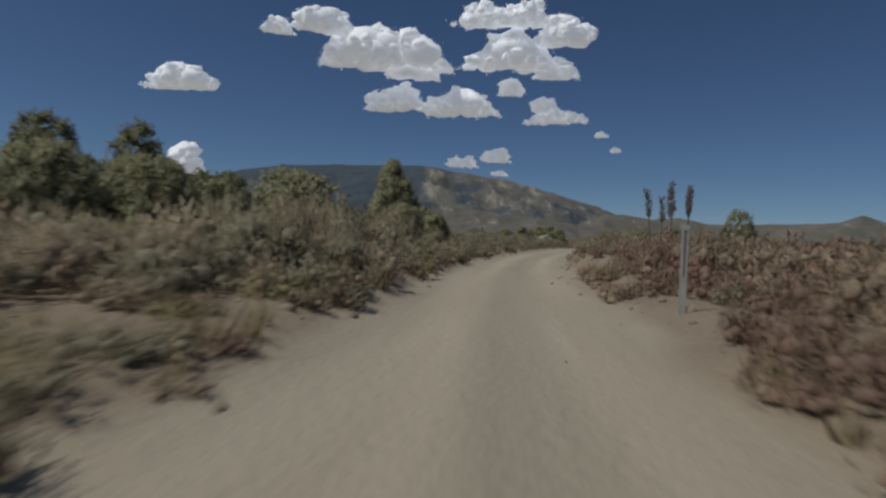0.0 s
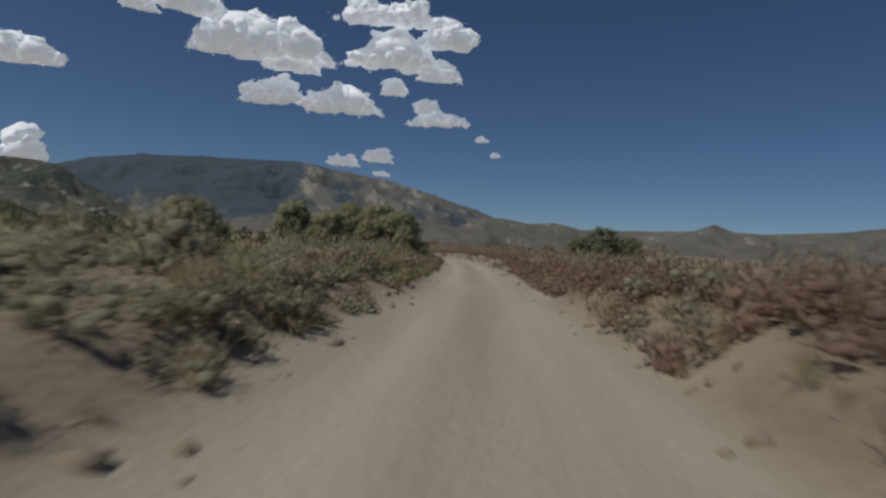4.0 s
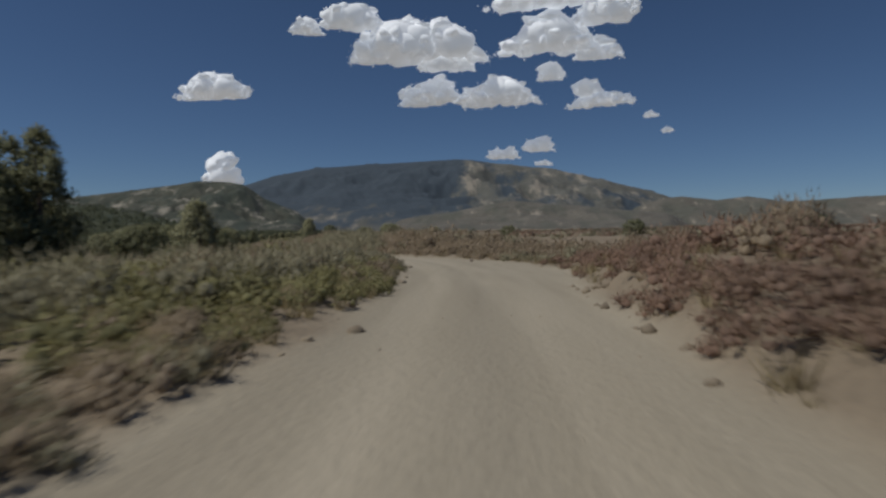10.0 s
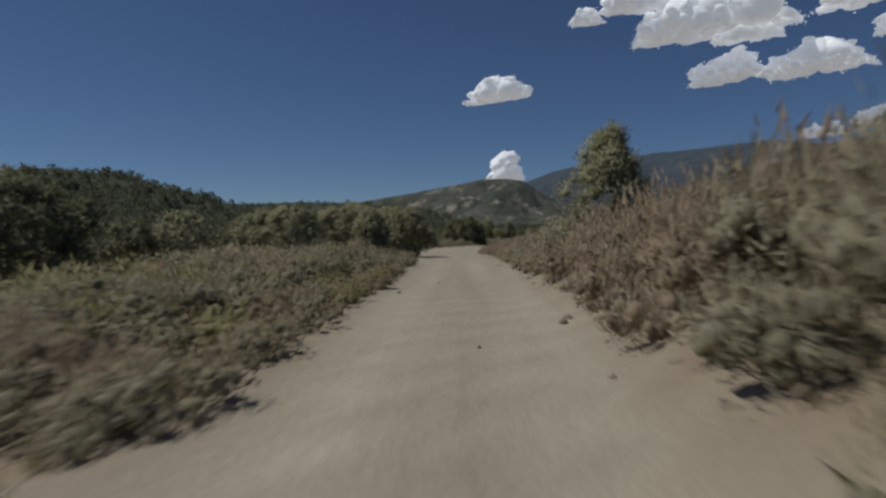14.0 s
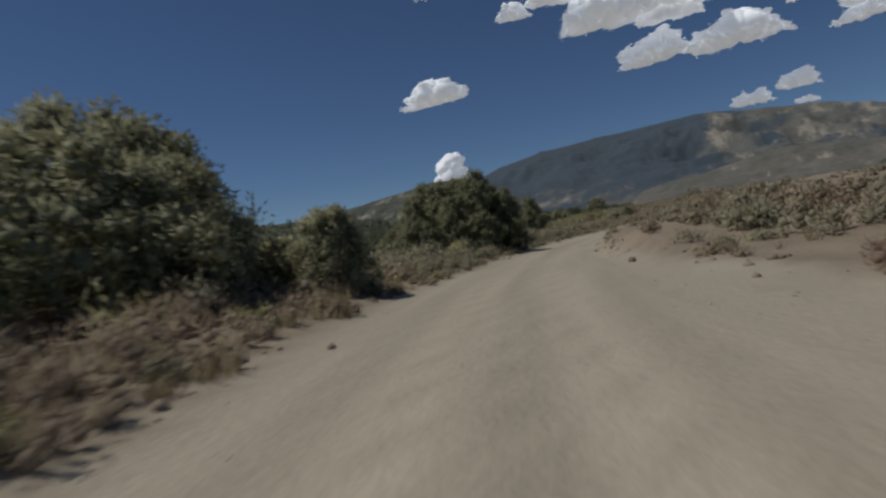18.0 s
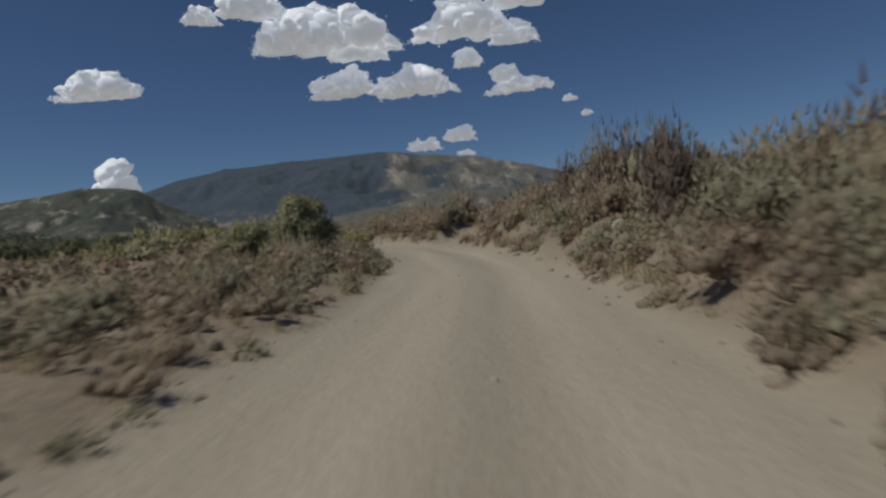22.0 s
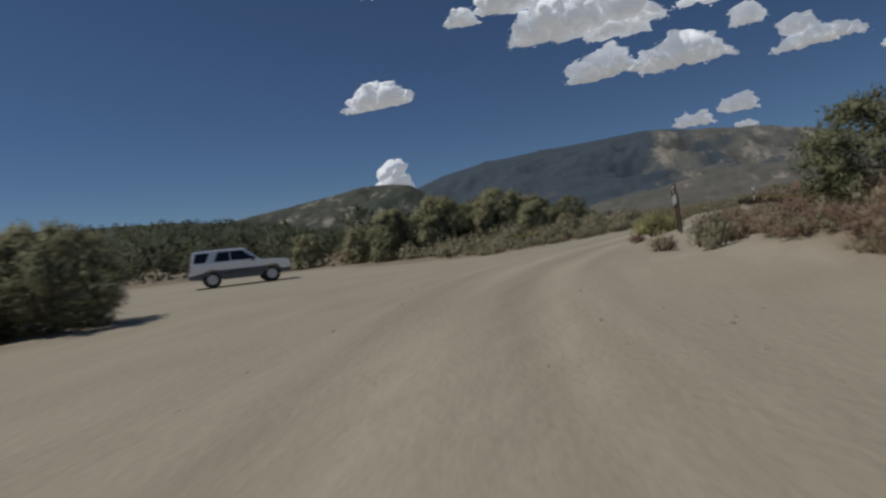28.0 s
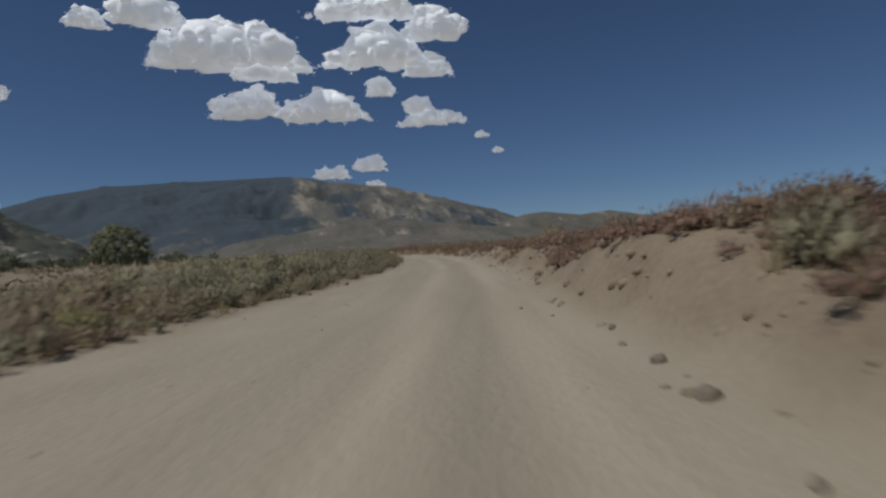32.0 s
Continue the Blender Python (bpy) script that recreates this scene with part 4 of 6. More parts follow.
JUN = [tree("juniper", "dark green juniper tree with a dense crown", "flame", 3, JUNIPER, 4.6, 3.8), tree("juniper", "dark green bushy juniper by the road", "round", 5, JUNIPER, 3.6, 4.6),
       tree("juniper", "dark green upright juniper tree", "flame", 8, JUNIPER, 5.0, 2.7)]
PINE = tree("pinyon_pine", "tall grey-green pine with tiered branches", "cone", 21, WILLOW, 5.4, 4.5, 260, True)
WILL = [tree("willow_thicket", "leafy green thicket of many stems", "thicket", 31, WILLOW, 3.2, 3.6), tree("oak_brush", "rounded leafy green tree beside the wash", "round", 36, WILLOW, 4.4, 5.0), tree("pinyon_pine", "grey-green bushy pine beside the track", "flame", 44, WILLOW, 4.3, 3.7, 180, True)]
for p, (x, y) in zip(JUN + [PINE] + WILL, ((-30.3, 341.5), (65.9, 163.5), (20.1, 190.6), (-1.8, 37.5), (26.6, 112.5), (-28.0, 316.5), (14.2, 266.5))):
    p.matrix_basis = pose(x, y, put(x, y, 0.06))
NEAR = {0: tree("juniper", "dark green juniper tree with a dense crown", "flame", 3, JUNIPER, 4.6, 3.8, 180, True), 1: tree("juniper", "dark green bushy juniper by the road", "round", 5, JUNIPER, 3.6, 4.6, 180, True),
        2: tree("juniper", "dark green upright juniper tree", "flame", 8, JUNIPER, 5.0, 2.7, 180, True), 4: tree("willow_thicket", "leafy green thicket of many stems", "thicket", 31, WILLOW, 3.2, 3.6, 240, True),
        5: tree("oak_brush", "rounded leafy green tree beside the wash", "round", 36, WILLOW, 4.4, 5.0, 300, True)}
PLACED = set()
for k, x, y, sc, label in (
        # first stretch
        (0, -15.1, 31.6, 1.35, "dense dark juniper beyond the brush"), (0, -19.4, 31.5, 1.45, ""), (2, -21.9, 33.5, 1.3, ""), (1, -13.8, 39.7, 1.2, ""), (5, -13.5, 61.3, 1.55, "broad dark tree behind the brush"), 
        (5, -10.0, 52.0, 1.45, "rounded grey-green tree behind the brush"), (4, 0.7, 26.5, 0.5, "grey-green thicket at the road's edge"), (4, -0.6, 26.0, 0.52, ""), (5, -0.9, 29.5, 0.5, "leafy bush-like tree close to the road"), (4, 0.2, 35.2, 0.6, ""),
        (5, -0.2, 94.5, 1.35, "large rounded tree beyond the roadside brush"), (5, -10.2, 22.6, 0.72, ""), (5, -12.6, 20.4, 0.75, ""), (4, -11.3, 33.8, 1.0, ""), (1, -9, 47, 0.9, ""), (0, -14, 44, 1.1, ""), (1, -17, 55, 1.0, ""), (0, -22, 40, 1.2, ""), (2, -13, 62, 0.8, ""), (1, -5, 66, 0.9, ""),
        (1, -20, 75, 1.1, ""), (0, -10, 90, 1.0, ""), (4, 20.6, 64.9, 0.36, "small green thicket on the bank"), (5, 14.8, 101.9, 0.6, ""), (4, 21.5, 103.5, 0.8, ""), (4, 26.2, 107.6, 0.62, ""), (4, 21, 114, 0.9, ""),
        (4, 24.0, 122.2, 0.95, "leafy thicket close to the road"), (4, 23.4, 127.3, 0.72, ""), (5, 24.0, 135.3, 0.5, ""), (1, 25.6, 149.3, 0.75, ""), (5, 20.0, 131.9, 0.8, ""), (4, 22.0, 124.5, 0.9, ""),
        # by the thin stalks
        (4, 26.9, 113.4, 1.05, "tall leafy thicket at the road's edge"), (4, 25.9, 111.8, 0.95, "tall leafy thicket at the road's edge"), (4, 25.0, 110.6, 0.85, "tall leafy thicket at the road's edge"), (4, 24.2, 108.8, 0.72, "tall leafy thicket at the road's edge"), (4, 25.8, 116.9, 1.25, "tall leafy thicket at the road's edge"), (4, 23.4, 114.3, 1.1, "tall leafy thicket at the road's edge"), 
        (4, 24.2, 113.5, 1.0, ""), (4, 25.3, 109.6, 0.85, ""), (2, 22.0, 116.0, 0.72, "dark juniper over the roadside thicket"), (2, 24.0, 118.5, 0.7, ""), (4, 19.5, 112, 1.1, ""), (4, 22.5, 121, 0.9, ""),
        (1, 103.5, 209.2, 1.7, "low round juniper on the open plain"), (1, 99.0, 212.0, 1.2, ""), (1, 74.4, 171.0, 1.5, "low round juniper on the open plain"), (1, 73.0, 192, 0.6, ""), (1, 71.9, 175.5, 0.9, ""), (1, 60, 260, 0.7, ""), (1, 78, 250, 0.7, ""), (1, 46, 300, 0.8, ""),
        # middle: trees beyond the wash
        (5, 24.2, 188.5, 0.95, "leafy tree beyond the roadside brush"), (6, 22.6, 188.0, 0.85, ""), (6, 25.6, 187.6, 0.8, ""), (0, 24, 178.8, 0.7, ""), (4, 27.6, 178, 0.7, ""), (0, 12, 205, 0.9, ""), (2, 5, 196, 0.9, ""), (0, -6, 205, 1.1, ""), (1, 14, 222, 0.9, ""), (2, 21.4, 202.0, 1.18, "tall dark juniper on the wash's edge"), (0, 19.2, 203.2, 1.35, ""), (2, 17.0, 204.0, 1.25, ""), (0, 20.6, 200.6, 1.1, ""), (6, 21.5, 214.6, 0.95, ""), (1, 19.9, 220.7, 0.7, ""), (5, 23.4, 261.3, 0.6, ""), (0, 3.0, 247.2, 0.9, "dark tree standing over the grey brush"), (5, -0.9, 247.2, 0.9, ""), (1, 4.6, 242.8, 0.8, ""), (5, -0.4, 251.8, 0.85, ""), (1, -3.6, 257.6, 1.1, ""),
        (5, 24, 285, 0.6, ""), (5, 33, 262, 0.55, ""),
        (0, -4, 240, 0.9, ""), (1, -12, 250, 1.0, ""), (1, -20, 262, 0.95, ""), (2, -8, 262, 0.8, ""), (5, -4.5, 272, 0.7, ""), (5, -16.6, 281.5, 0.8, "leafy tree back from the road's edge"), (4, -14.8, 286.5, 1.0, ""),
        (5, -7.0, 279.2, 0.85, "leafy tree beyond the roadside brush"), (4, -3.9, 278.6, 1.0, ""), (5, -4.3, 283.0, 0.75, ""), (5, -20.6, 277.4, 0.9, ""), (1, -18.6, 281.9, 0.9, ""), (5, -13.4, 282.5, 0.8, ""), (1, -21.3, 273.5, 0.9, ""), (5, -18.5, 268.3, 0.8, ""), (5, 26.9, 261.3, 0.72, ""),
        # bend
        (5, -14.6, 290.9, 0.92, "dark leafy tree overhanging the road's edge"), (5, -12.9, 288.9, 0.88, ""), (4, -16.2, 293.0, 0.9, ""), 
        (5, -23.8, 298.0, 0.95, ""), (0, -28.8, 308, 1.22, "pointed dark juniper beside the bend"), (5, -30.5, 319.5, 1.35, ""), (5, -27.2, 318.2, 0.85, ""), (1, -26.0, 312.5, 0.88, ""), (4, -24.5, 305, 1.17, ""), (4, -24.6, 321.5, 0.7, ""),
        (0, -32.3, 343.5, 0.98, ""), (1, -33.0, 341.5, 0.72, ""), (0, -27.0, 343.0, 0.86, ""), (0, -28.4, 344.5, 0.92, ""), (0, -31.3, 339.6, 0.78, ""), (0, -29.2, 340.0, 0.72, ""), (0, -29.9, 343.2, 0.98, ""), (0, -28.3, 342.0, 0.98, ""), (1, -27.8, 340.6, 0.62, ""), (1, -30.6, 338.2, 0.6, ""),
        (0, -34.3, 374.5, 1.02, "bushy juniper on the slope"), (2, -39, 372, 0.8, ""), (1, -43, 380, 0.9, ""), (2, -46, 365, 0.9, ""), (1, -52, 372, 1.0, ""), (4, -26.2, 393.3, 0.66, "small green tree beside the ruts"), (4, -28.0, 394.6, 0.55, ""),
        (5, -78.0, 450.7, 1.35, "large leafy tree on the slope"), (1, -78.5, 453.8, 1.5, ""), (5, -79.6, 457.8, 1.45, ""), (6, -80.4, 464.2, 1.75, "tall tree standing above the slope"), (1, -74.7, 446.8, 1.35, ""), (5, -88, 462, 1.5, ""),
        (5, -40.2, 343.1, 0.7, "leafy tree beyond the low brush"), (1, -42.2, 346.7, 0.85, ""), (4, -37.3, 339.7, 0.8, ""), (2, -33.4, 350.6, 1.05, "upright dark juniper close to the road"),
        (4, -26.3, 321.6, 0.55, "low grey-green thicket beside the sand"), (4, -27.8, 325.0, 0.6, ""), (4, -28.7, 328.2, 0.62, ""), (4, -26.9, 319.9, 0.7, ""),
        (5, -43.6, 369.3, 0.7, "leafy tree on the low slope"), (1, -43.6, 373.5, 0.95, ""), (5, -42.3, 375.8, 0.85, ""), (0, -39.2, 374.3, 0.78, ""), (4, -39.1, 378.4, 1.2, ""), (1, -36.6, 374.6, 0.85, ""), (4, -35.2, 376.5, 0.95, ""),
        # last stretch
        (5, -67.4, 479.0, 0.62, "leafy bush-like tree at the sand's edge"), (4, -68.8, 477.6, 0.9, ""),
        (1, -62, 452, 0.8, ""), (1, -74.5, 461, 0.9, ""), (5, -64.3, 467.7, 0.75, "leafy tree at the edge of the sand"), (4, -66, 473.5, 0.7, ""), (1, -48.5, 485.0, 0.78, "dark bushy juniper on the rise"), (0, -47.0, 486.0, 0.62, ""), (1, -46.0, 483.6, 0.7, ""), (1, -38.5, 491, 0.45, ""),
        (4, -70.2, 505.5, 1.04, ""), (4, -67.3, 507, 1.16, ""), (1, -65.5, 510, 0.98, ""), (4, -64.3, 508.5, 0.98, ""), (5, -64.5, 513, 0.98, ""), (4, -61.7, 511.5, 0.98, ""), (4, -73.5, 506.5, 0.8, ""), (4, -77.5, 506.5, 0.8, ""), (5, -63.6, 521.8, 0.85, "dark leafy tree behind the grey brush"), (1, -65.0, 519.0, 1.1, ""), (4, -59.7, 515.3, 0.62, ""), (4, -61.5, 518, 0.8, ""), (1, -77.0, 667.0, 2.5, "round dark tree behind the brush")):
    turn, grow = (x * 37 + y * 13) % 360, 0.92 + 0.16 * ((x * 7) % 1)
    close = k in NEAR and abs(float(road_at(np.array([x]), np.array([y]))[1][0])) < 17
    if close and k not in PLACED:
        PLACED.add(k)
        NEAR[k].matrix_basis = pose(x, y, put(x, y, 0.06), 0, 0, turn) @ Matrix.Diagonal((sc, sc, sc * grow, 1))
        tagged(NEAR[k], label, "", "trees beside the road")
    else:
        plant(NEAR[k] if close else (JUN + [PINE] + WILL)[k], x, y, sc, turn, grow, label, "trees beside the road")


def woods():
    """The woods beyond the wash and over the ridges."""
    rng = np.random.default_rng(77)
    def leafy(n, length, width):
        f, a = rng.random(n) ** 0.85, rng.uniform(0, 6.283, n)
        r = 0.5 * np.sqrt(np.clip(1 - (1.6 * f - 0.62) ** 2, 0.04, 1)) * (1 + 0.22 * np.sin(3 * a + 6 * f)) * rng.uniform(0.5, 1, n) ** 0.5
        o = np.c_[np.cos(a) * r, np.sin(a) * r, 0.04 + 0.86 * f]
        d = o - (0, 0, 0.35)
        return blades(o, tilted(d / np.linalg.norm(d, axis=1)[:, None] + (0, 0, 0.35), rng, 0.35), length * rng.uniform(0.6, 1.4, n), width * rng.uniform(0.6, 1.4, n), rng, d + (0, 0, 0.3))
    shapes = [leafy(150, 0.13, 0.10) for k in range(5)]
    coarse = [leafy(36, 0.27, 0.24) for k in range(5)]
    # the same woods up the slopes
    for nm, (hx, hy, hz), count in (("ridge_woods", RIDGE, 3600), ("hill_woods", KNOLL, 4300)):
        hx, hy, hz = (q.reshape(q.shape) for q in (hx, hy, hz))
        i, j = rng.integers(0, hx.shape[0] - 1, count), rng.integers(6, 74, count)
        u, w = rng.random(count), rng.random(count)
        mixd = [q[i, j] * (1 - u) * (1 - w) + q[i + 1, j] * u * (1 - w) + q[i, j + 1] * (1 - u) * w + q[i + 1, j + 1] * u * w for q in (hx, hy, hz)]
        h = rng.uniform(3.0, 7.0, count)
        scatter(nm, coarse, FOREST, mixd[0], mixd[1], h * 0.9, h, "dark woods on the slope", "woods", 0.4, mixd[2])
    s = rng.uniform(-30, GONE[-1], 4200)
    d = -(26 + 330 * rng.random(4200) ** 1.25)
    x = np.interp(s, GONE, LINE[:, 0]) + d * np.interp(s, GONE, TANG[:, 1])
    y = np.interp(s, GONE, LINE[:, 1]) - d * np.interp(s, GONE, TANG[:, 0])
    x, y = np.r_[x, rng.uniform(-520, -70, 2200)], np.r_[y, rng.uniform(520, 1000, 2200)]
    _, dd, _ = road_at(x, y)
    ok = (dd < -24) & (fbm(x, y, 30.0, 3) + smooth((-dd - 20) / 60) * 0.35 > -0.02) & (bareness(x, y) < 0.1) & (np.hypot(x + 70, y - 490) > 24) & (np.hypot(x + 67, y - 574) > 18)
    x, y = x[ok], y[ok]
    h = rng.uniform(2.4, 5.0, len(x))
    wd, near = h * rng.uniform(0.7, 1.1, len(x)), road_at(x, y)[1] > -75
    scatter("woods", shapes, FOREST, x[near], y[near], wd[near], h[near], "dark juniper woods beyond the wash", "woods", 0.2)
    scatter("far_woods", coarse, FOREST, x[~near], y[~near], wd[~near], h[~near], "dark juniper woods in the distance", "woods", 0.2)
    # single dark junipers dotted over the open plain
    x, y = rng.uniform(40, 420, 220), rng.uniform(60, 1200, 220)
    _, dd, _ = road_at(x, y)
    ok = dd > 34
    x, y = x[ok], y[ok]
    h = rng.uniform(1.4, 2.8, len(x))
    scatter("plain_junipers", shapes, FOREST, x, y, h * 1.2, h, "small dark junipers dotted over the plain", "woods", 0.1)


woods()


# ---- things by the road ----
def box(bm, size, at=(0, 0, 0), turn=None, bevel=0.0):
    r = bmesh.ops.create_cube(bm, size=1)
    m = Matrix.Translation(at) @ (turn or Matrix()) @ Matrix.Diagonal((*size, 1))
    bmesh.ops.transform(bm, matrix=m, verts=r["verts"])
    if bevel:
        bmesh.ops.bevel(bm, geom=list({e for v in r["verts"] for e in v.link_edges}), offset=bevel, segments=2, affect="EDGES", profile=0.7)
    return bm


def rod(bm, a, b, ra, rb, sides=8):
    a, b = Vector(a), Vector(b)
    r = bmesh.ops.create_cone(bm, cap_ends=True, segments=sides, radius1=ra, radius2=rb, depth=(b - a).length)
    bmesh.ops.transform(bm, matrix=Matrix.Translation((a + b) / 2) @ (b - a).to_track_quat("Z", "Y").to_matrix().to_4x4(), verts=r["verts"])
    return bm


def boulder(name, x, y, w, h, seed, mat, label, sink=0.25, deep=None):
    rng = np.random.default_rng(seed)
    v = BALL3[0] if w > 0.6 else BALL2[0]
    f = BALL3[1] if w > 0.6 else BALL2[1]
    planes = rng.normal(0, 1, (14, 3))
    planes /= np.linalg.norm(planes, axis=1)[:, None]
    k = np.min(rng.uniform(0.62, 0.95, 14)[None] / np.maximum(v @ planes.T, 0.05), 1)
    v = v * np.minimum(k, 1.0)[:, None]
    if w > 0.6:
        v = v * (1 + 0.05 * np.array(LUMPS))[:, None]
    v = v * (w / 2, (deep or w * 0.8) / 2, h * 0.62)
    ob = new(name, mesh_of(name, v, f, mat))
    ob.matrix_basis = pose(x, y, put(x, y) + h * (0.62 - sink) - h * 0.1, 0, 0, rng.uniform(0, 360))
    return tagged(ob, label, "rock")


boulder("boulder", 16.7, 77.5, 2.0, 1.45, 4, ROCK, "pale cream granite boulder in the brush", 0.2)
CLOD = material("soil_clod", (0.325, 0.265, 0.187), (0.248, 0.195, 0.135), 0.95, 3, 30, 0.5, 0.3)
PEBBLE = material("pebble", (0.40, 0.335, 0.245), (0.31, 0.255, 0.185), 0.9, 5, 40, 0.4, 0.4)


def stones():
    """Loose stones: the larger at the road's edges as things, the gravel as one heap of stuff."""
    rng = np.random.default_rng(5)
    for s, d, w in ((30, -1.9, .22), (40, 1.9, .3), (66, 2.6, .35), (74, 2.9, .4), (62, -1.8, .28), (58, -2.2, .2), (140, 2.7, .35), (161, 2.6, .25), (196, -2.3, .25), (219, 2.6, .3), (233, -2.4, .3),
                    (322, 3.4, .16), (344, 2.9, .25), (377, -2.7, .35), (372, -2.6, .2), (385, 2.6, .25), (408, 2.9, .4), (404, -2.6, .24), (399, -2.7, .2), (416, -2.5, .25), (466, -2.3, .25),
                    (500, 4.2, .2), (570.6, 1.75, .24), (571.9, 1.8, .2), (569, 1.6, .12), (574, 1.9, .16), (560, 2.4, .3), (578, 1.8, .14),
                    (391, 3.2, .3), (393, 3.5, .22), (395, -2.6, .2), (397, -2.9, .2), (402, -2.8, .22), (406, -3.1, .3), (408.5, -2.7, .18), (411, -2.9, .24), (413, -3.3, .22), (420, -2.8, .2)):
        x = float(np.interp(s, GONE, LINE[:, 0]) + d * np.interp(s, GONE, TANG[:, 1]))
        y = float(np.interp(s, GONE, LINE[:, 1]) - d * np.interp(s, GONE, TANG[:, 0]))
        boulder("stone", x, y, w, w * 0.7, int(s * 10), STONE if w < 0.33 else ROCK, "loose brown stone on the sandy road" if abs(d) < 2 else "rough stone at the road's edge", 0.3)["group"] = "stones along the road"
    s, d = rng.uniform(-5, GONE[-1] - 5, 2600), rng.normal(0, 2.4, 2600)
    d = np.where(rng.random(2600) < 0.8, np.sign(d) * (2.1 + np.abs(d) * 0.35), d)
    x = np.interp(s, GONE, LINE[:, 0]) + d * np.interp(s, GONE, TANG[:, 1])
    y = np.interp(s, GONE, LINE[:, 1]) - d * np.interp(s, GONE, TANG[:, 0])
    size = 0.012 + 0.035 * rng.random(2600) ** 3
    v, f = icosphere(1)
    shapes = [(v * (1 + rng.uniform(-0.35, 0.35, len(v)))[:, None] * (1, 0.8, 1), f) for k in range(4)]
    s, side = rng.uniform(0, 640, 5200), rng.choice((-1.0, 1.0), 5200)
    t = np.array(BANK)
    high = np.where(side < 0, np.interp(s, t[:, 0], t[:, 1]), np.interp(s, t[:, 0], t[:, 2]))
    dd = side * (half_width(s, side) + rng.normal(0.25, 0.35, 5200))
    cx = np.interp(s, GONE, LINE[:, 0]) + dd * np.interp(s, GONE, TANG[:, 1])
    cy = np.interp(s, GONE, LINE[:, 1]) - dd * np.interp(s, GONE, TANG[:, 0])
    ok = (rng.random(5200) < 0.25 + high) & (bareness(cx, cy) < 0.3)
    big = (0.035 + 0.12 * rng.random(5200) ** 2.5)[ok]
    scatter("soil_clods", shapes, CLOD, cx[ok], cy[ok], big, big * 0.75, "crumbled soil clods along the cut banks", "soil", 0.0)
    scatter("gravel", shapes, PEBBLE, x, y, size, size * 0.7, "loose gravel on the dirt road", "gravel", 0.0)


stones()


def dead_stalks(stems, label, heavy):
    """Dead agave stalks: tall bare stems over a rosette of dry leaves; stems: x, y, height, lean."""
    for i, (x, y, h, lean) in enumerate(stems):
        rng = np.random.default_rng(int(x * 100))
        thing, dark = new("agave_stalk"), DEAD if heavy else THIN
        thing.matrix_basis = pose(x, y, put(x, y, 0.05))
        pts = [np.array([lean * u * u * h + 0.03 * math.sin(u * 9 + i), 0.5 * lean * u * h * math.cos(i), u * h]) for u in np.linspace(0, 1, 8)]
        part("stem", mesh_of("stem", *tube(pts, (0.017 + 0.016 * heavy) * np.linspace(1.1, 0.35, 8), 7), dark, True), None, thing)
        pods, top = [], int(h * 34 * heavy)
        for k in range(top):
            u = rng.uniform(0.62, 1.0)
            p = np.array([np.interp(u, np.linspace(0, 1, 8), [q[j] for q in pts]) for j in range(3)])
            a = rng.uniform(0, 6.283)
            q = p + np.array([math.cos(a) * 0.10, math.sin(a) * 0.10, 0.14]) * rng.uniform(0.5, 1.3)
            pods += [limb(p, q, 0.008, 0.006, 3), (BALL1[0] * (0.022, 0.022, 0.04) + q, BALL1[1])]
        if pods:
            part("seed_head", mesh_of("seed_head", *merged(pods), dark), None, thing, "dry seed head of dark pods")["kind"] = "stuff"
        n = 26
        a = rng.uniform(0, 6.283, n)
        way = np.c_[np.cos(a), np.sin(a), rng.uniform(0.3, 1.2, n)]
        part("leaf_rosette", mesh_of("leaf_rosette", *blades(np.zeros((n, 3)), unit(way), rng.uniform(0.3, 0.55, n), np.full(n, 0.05), rng), DRY), None, thing, "dry grey pointed leaves")
        tagged(thing, label, "dead plant", "dead agave stalks")


dead_stalks([(8.65, 21.7, 2.6, -0.13), (8.85, 21.2, 2.3, -0.02), (9.1, 21.0, 2.8, 0.0), (9.3, 21.5, 2.6, -0.02), (9.75, 21.1, 2.75, 0.02), (9.9, 21.4, 2.6, 0.02)], "tall dead agave stalk with a thick dark head", 1)
dead_stalks([(8.5, 31.4, 2.45, -0.04)], "single dead agave stalk with a feathery head", 0.25)
dead_stalks([(35.45, 115.6, 2.6, -0.05), (35.7, 115.4, 2.5, -0.08), (36.0, 115.5, 1.7, 0.0), (36.35, 115.4, 2.7, -0.05), (36.9, 115.2, 2.4, -0.09)], "thin bare dead agave stalk on the bank", 0)
dead_stalks([(25.8, 170.8, 3.7, -0.01), (26.9, 170.9, 3.4, 0), (27.4, 171.0, 2.8, 0.03), (29.3, 171.1, 2.1, -0.12), (28.8, 171.1, 2.6, -0.04), (30.1, 171.2, 2.3, 0.02), (31.5, 171.2, 2.9, -0.12)], "thin dead agave stalk above the brush", 0.22)

PALE = material("weathered_white_plastic", (0.82, 0.80, 0.76), (0.72, 0.70, 0.66), 0.6, 8, 60, 0.1, leaf=0.5)


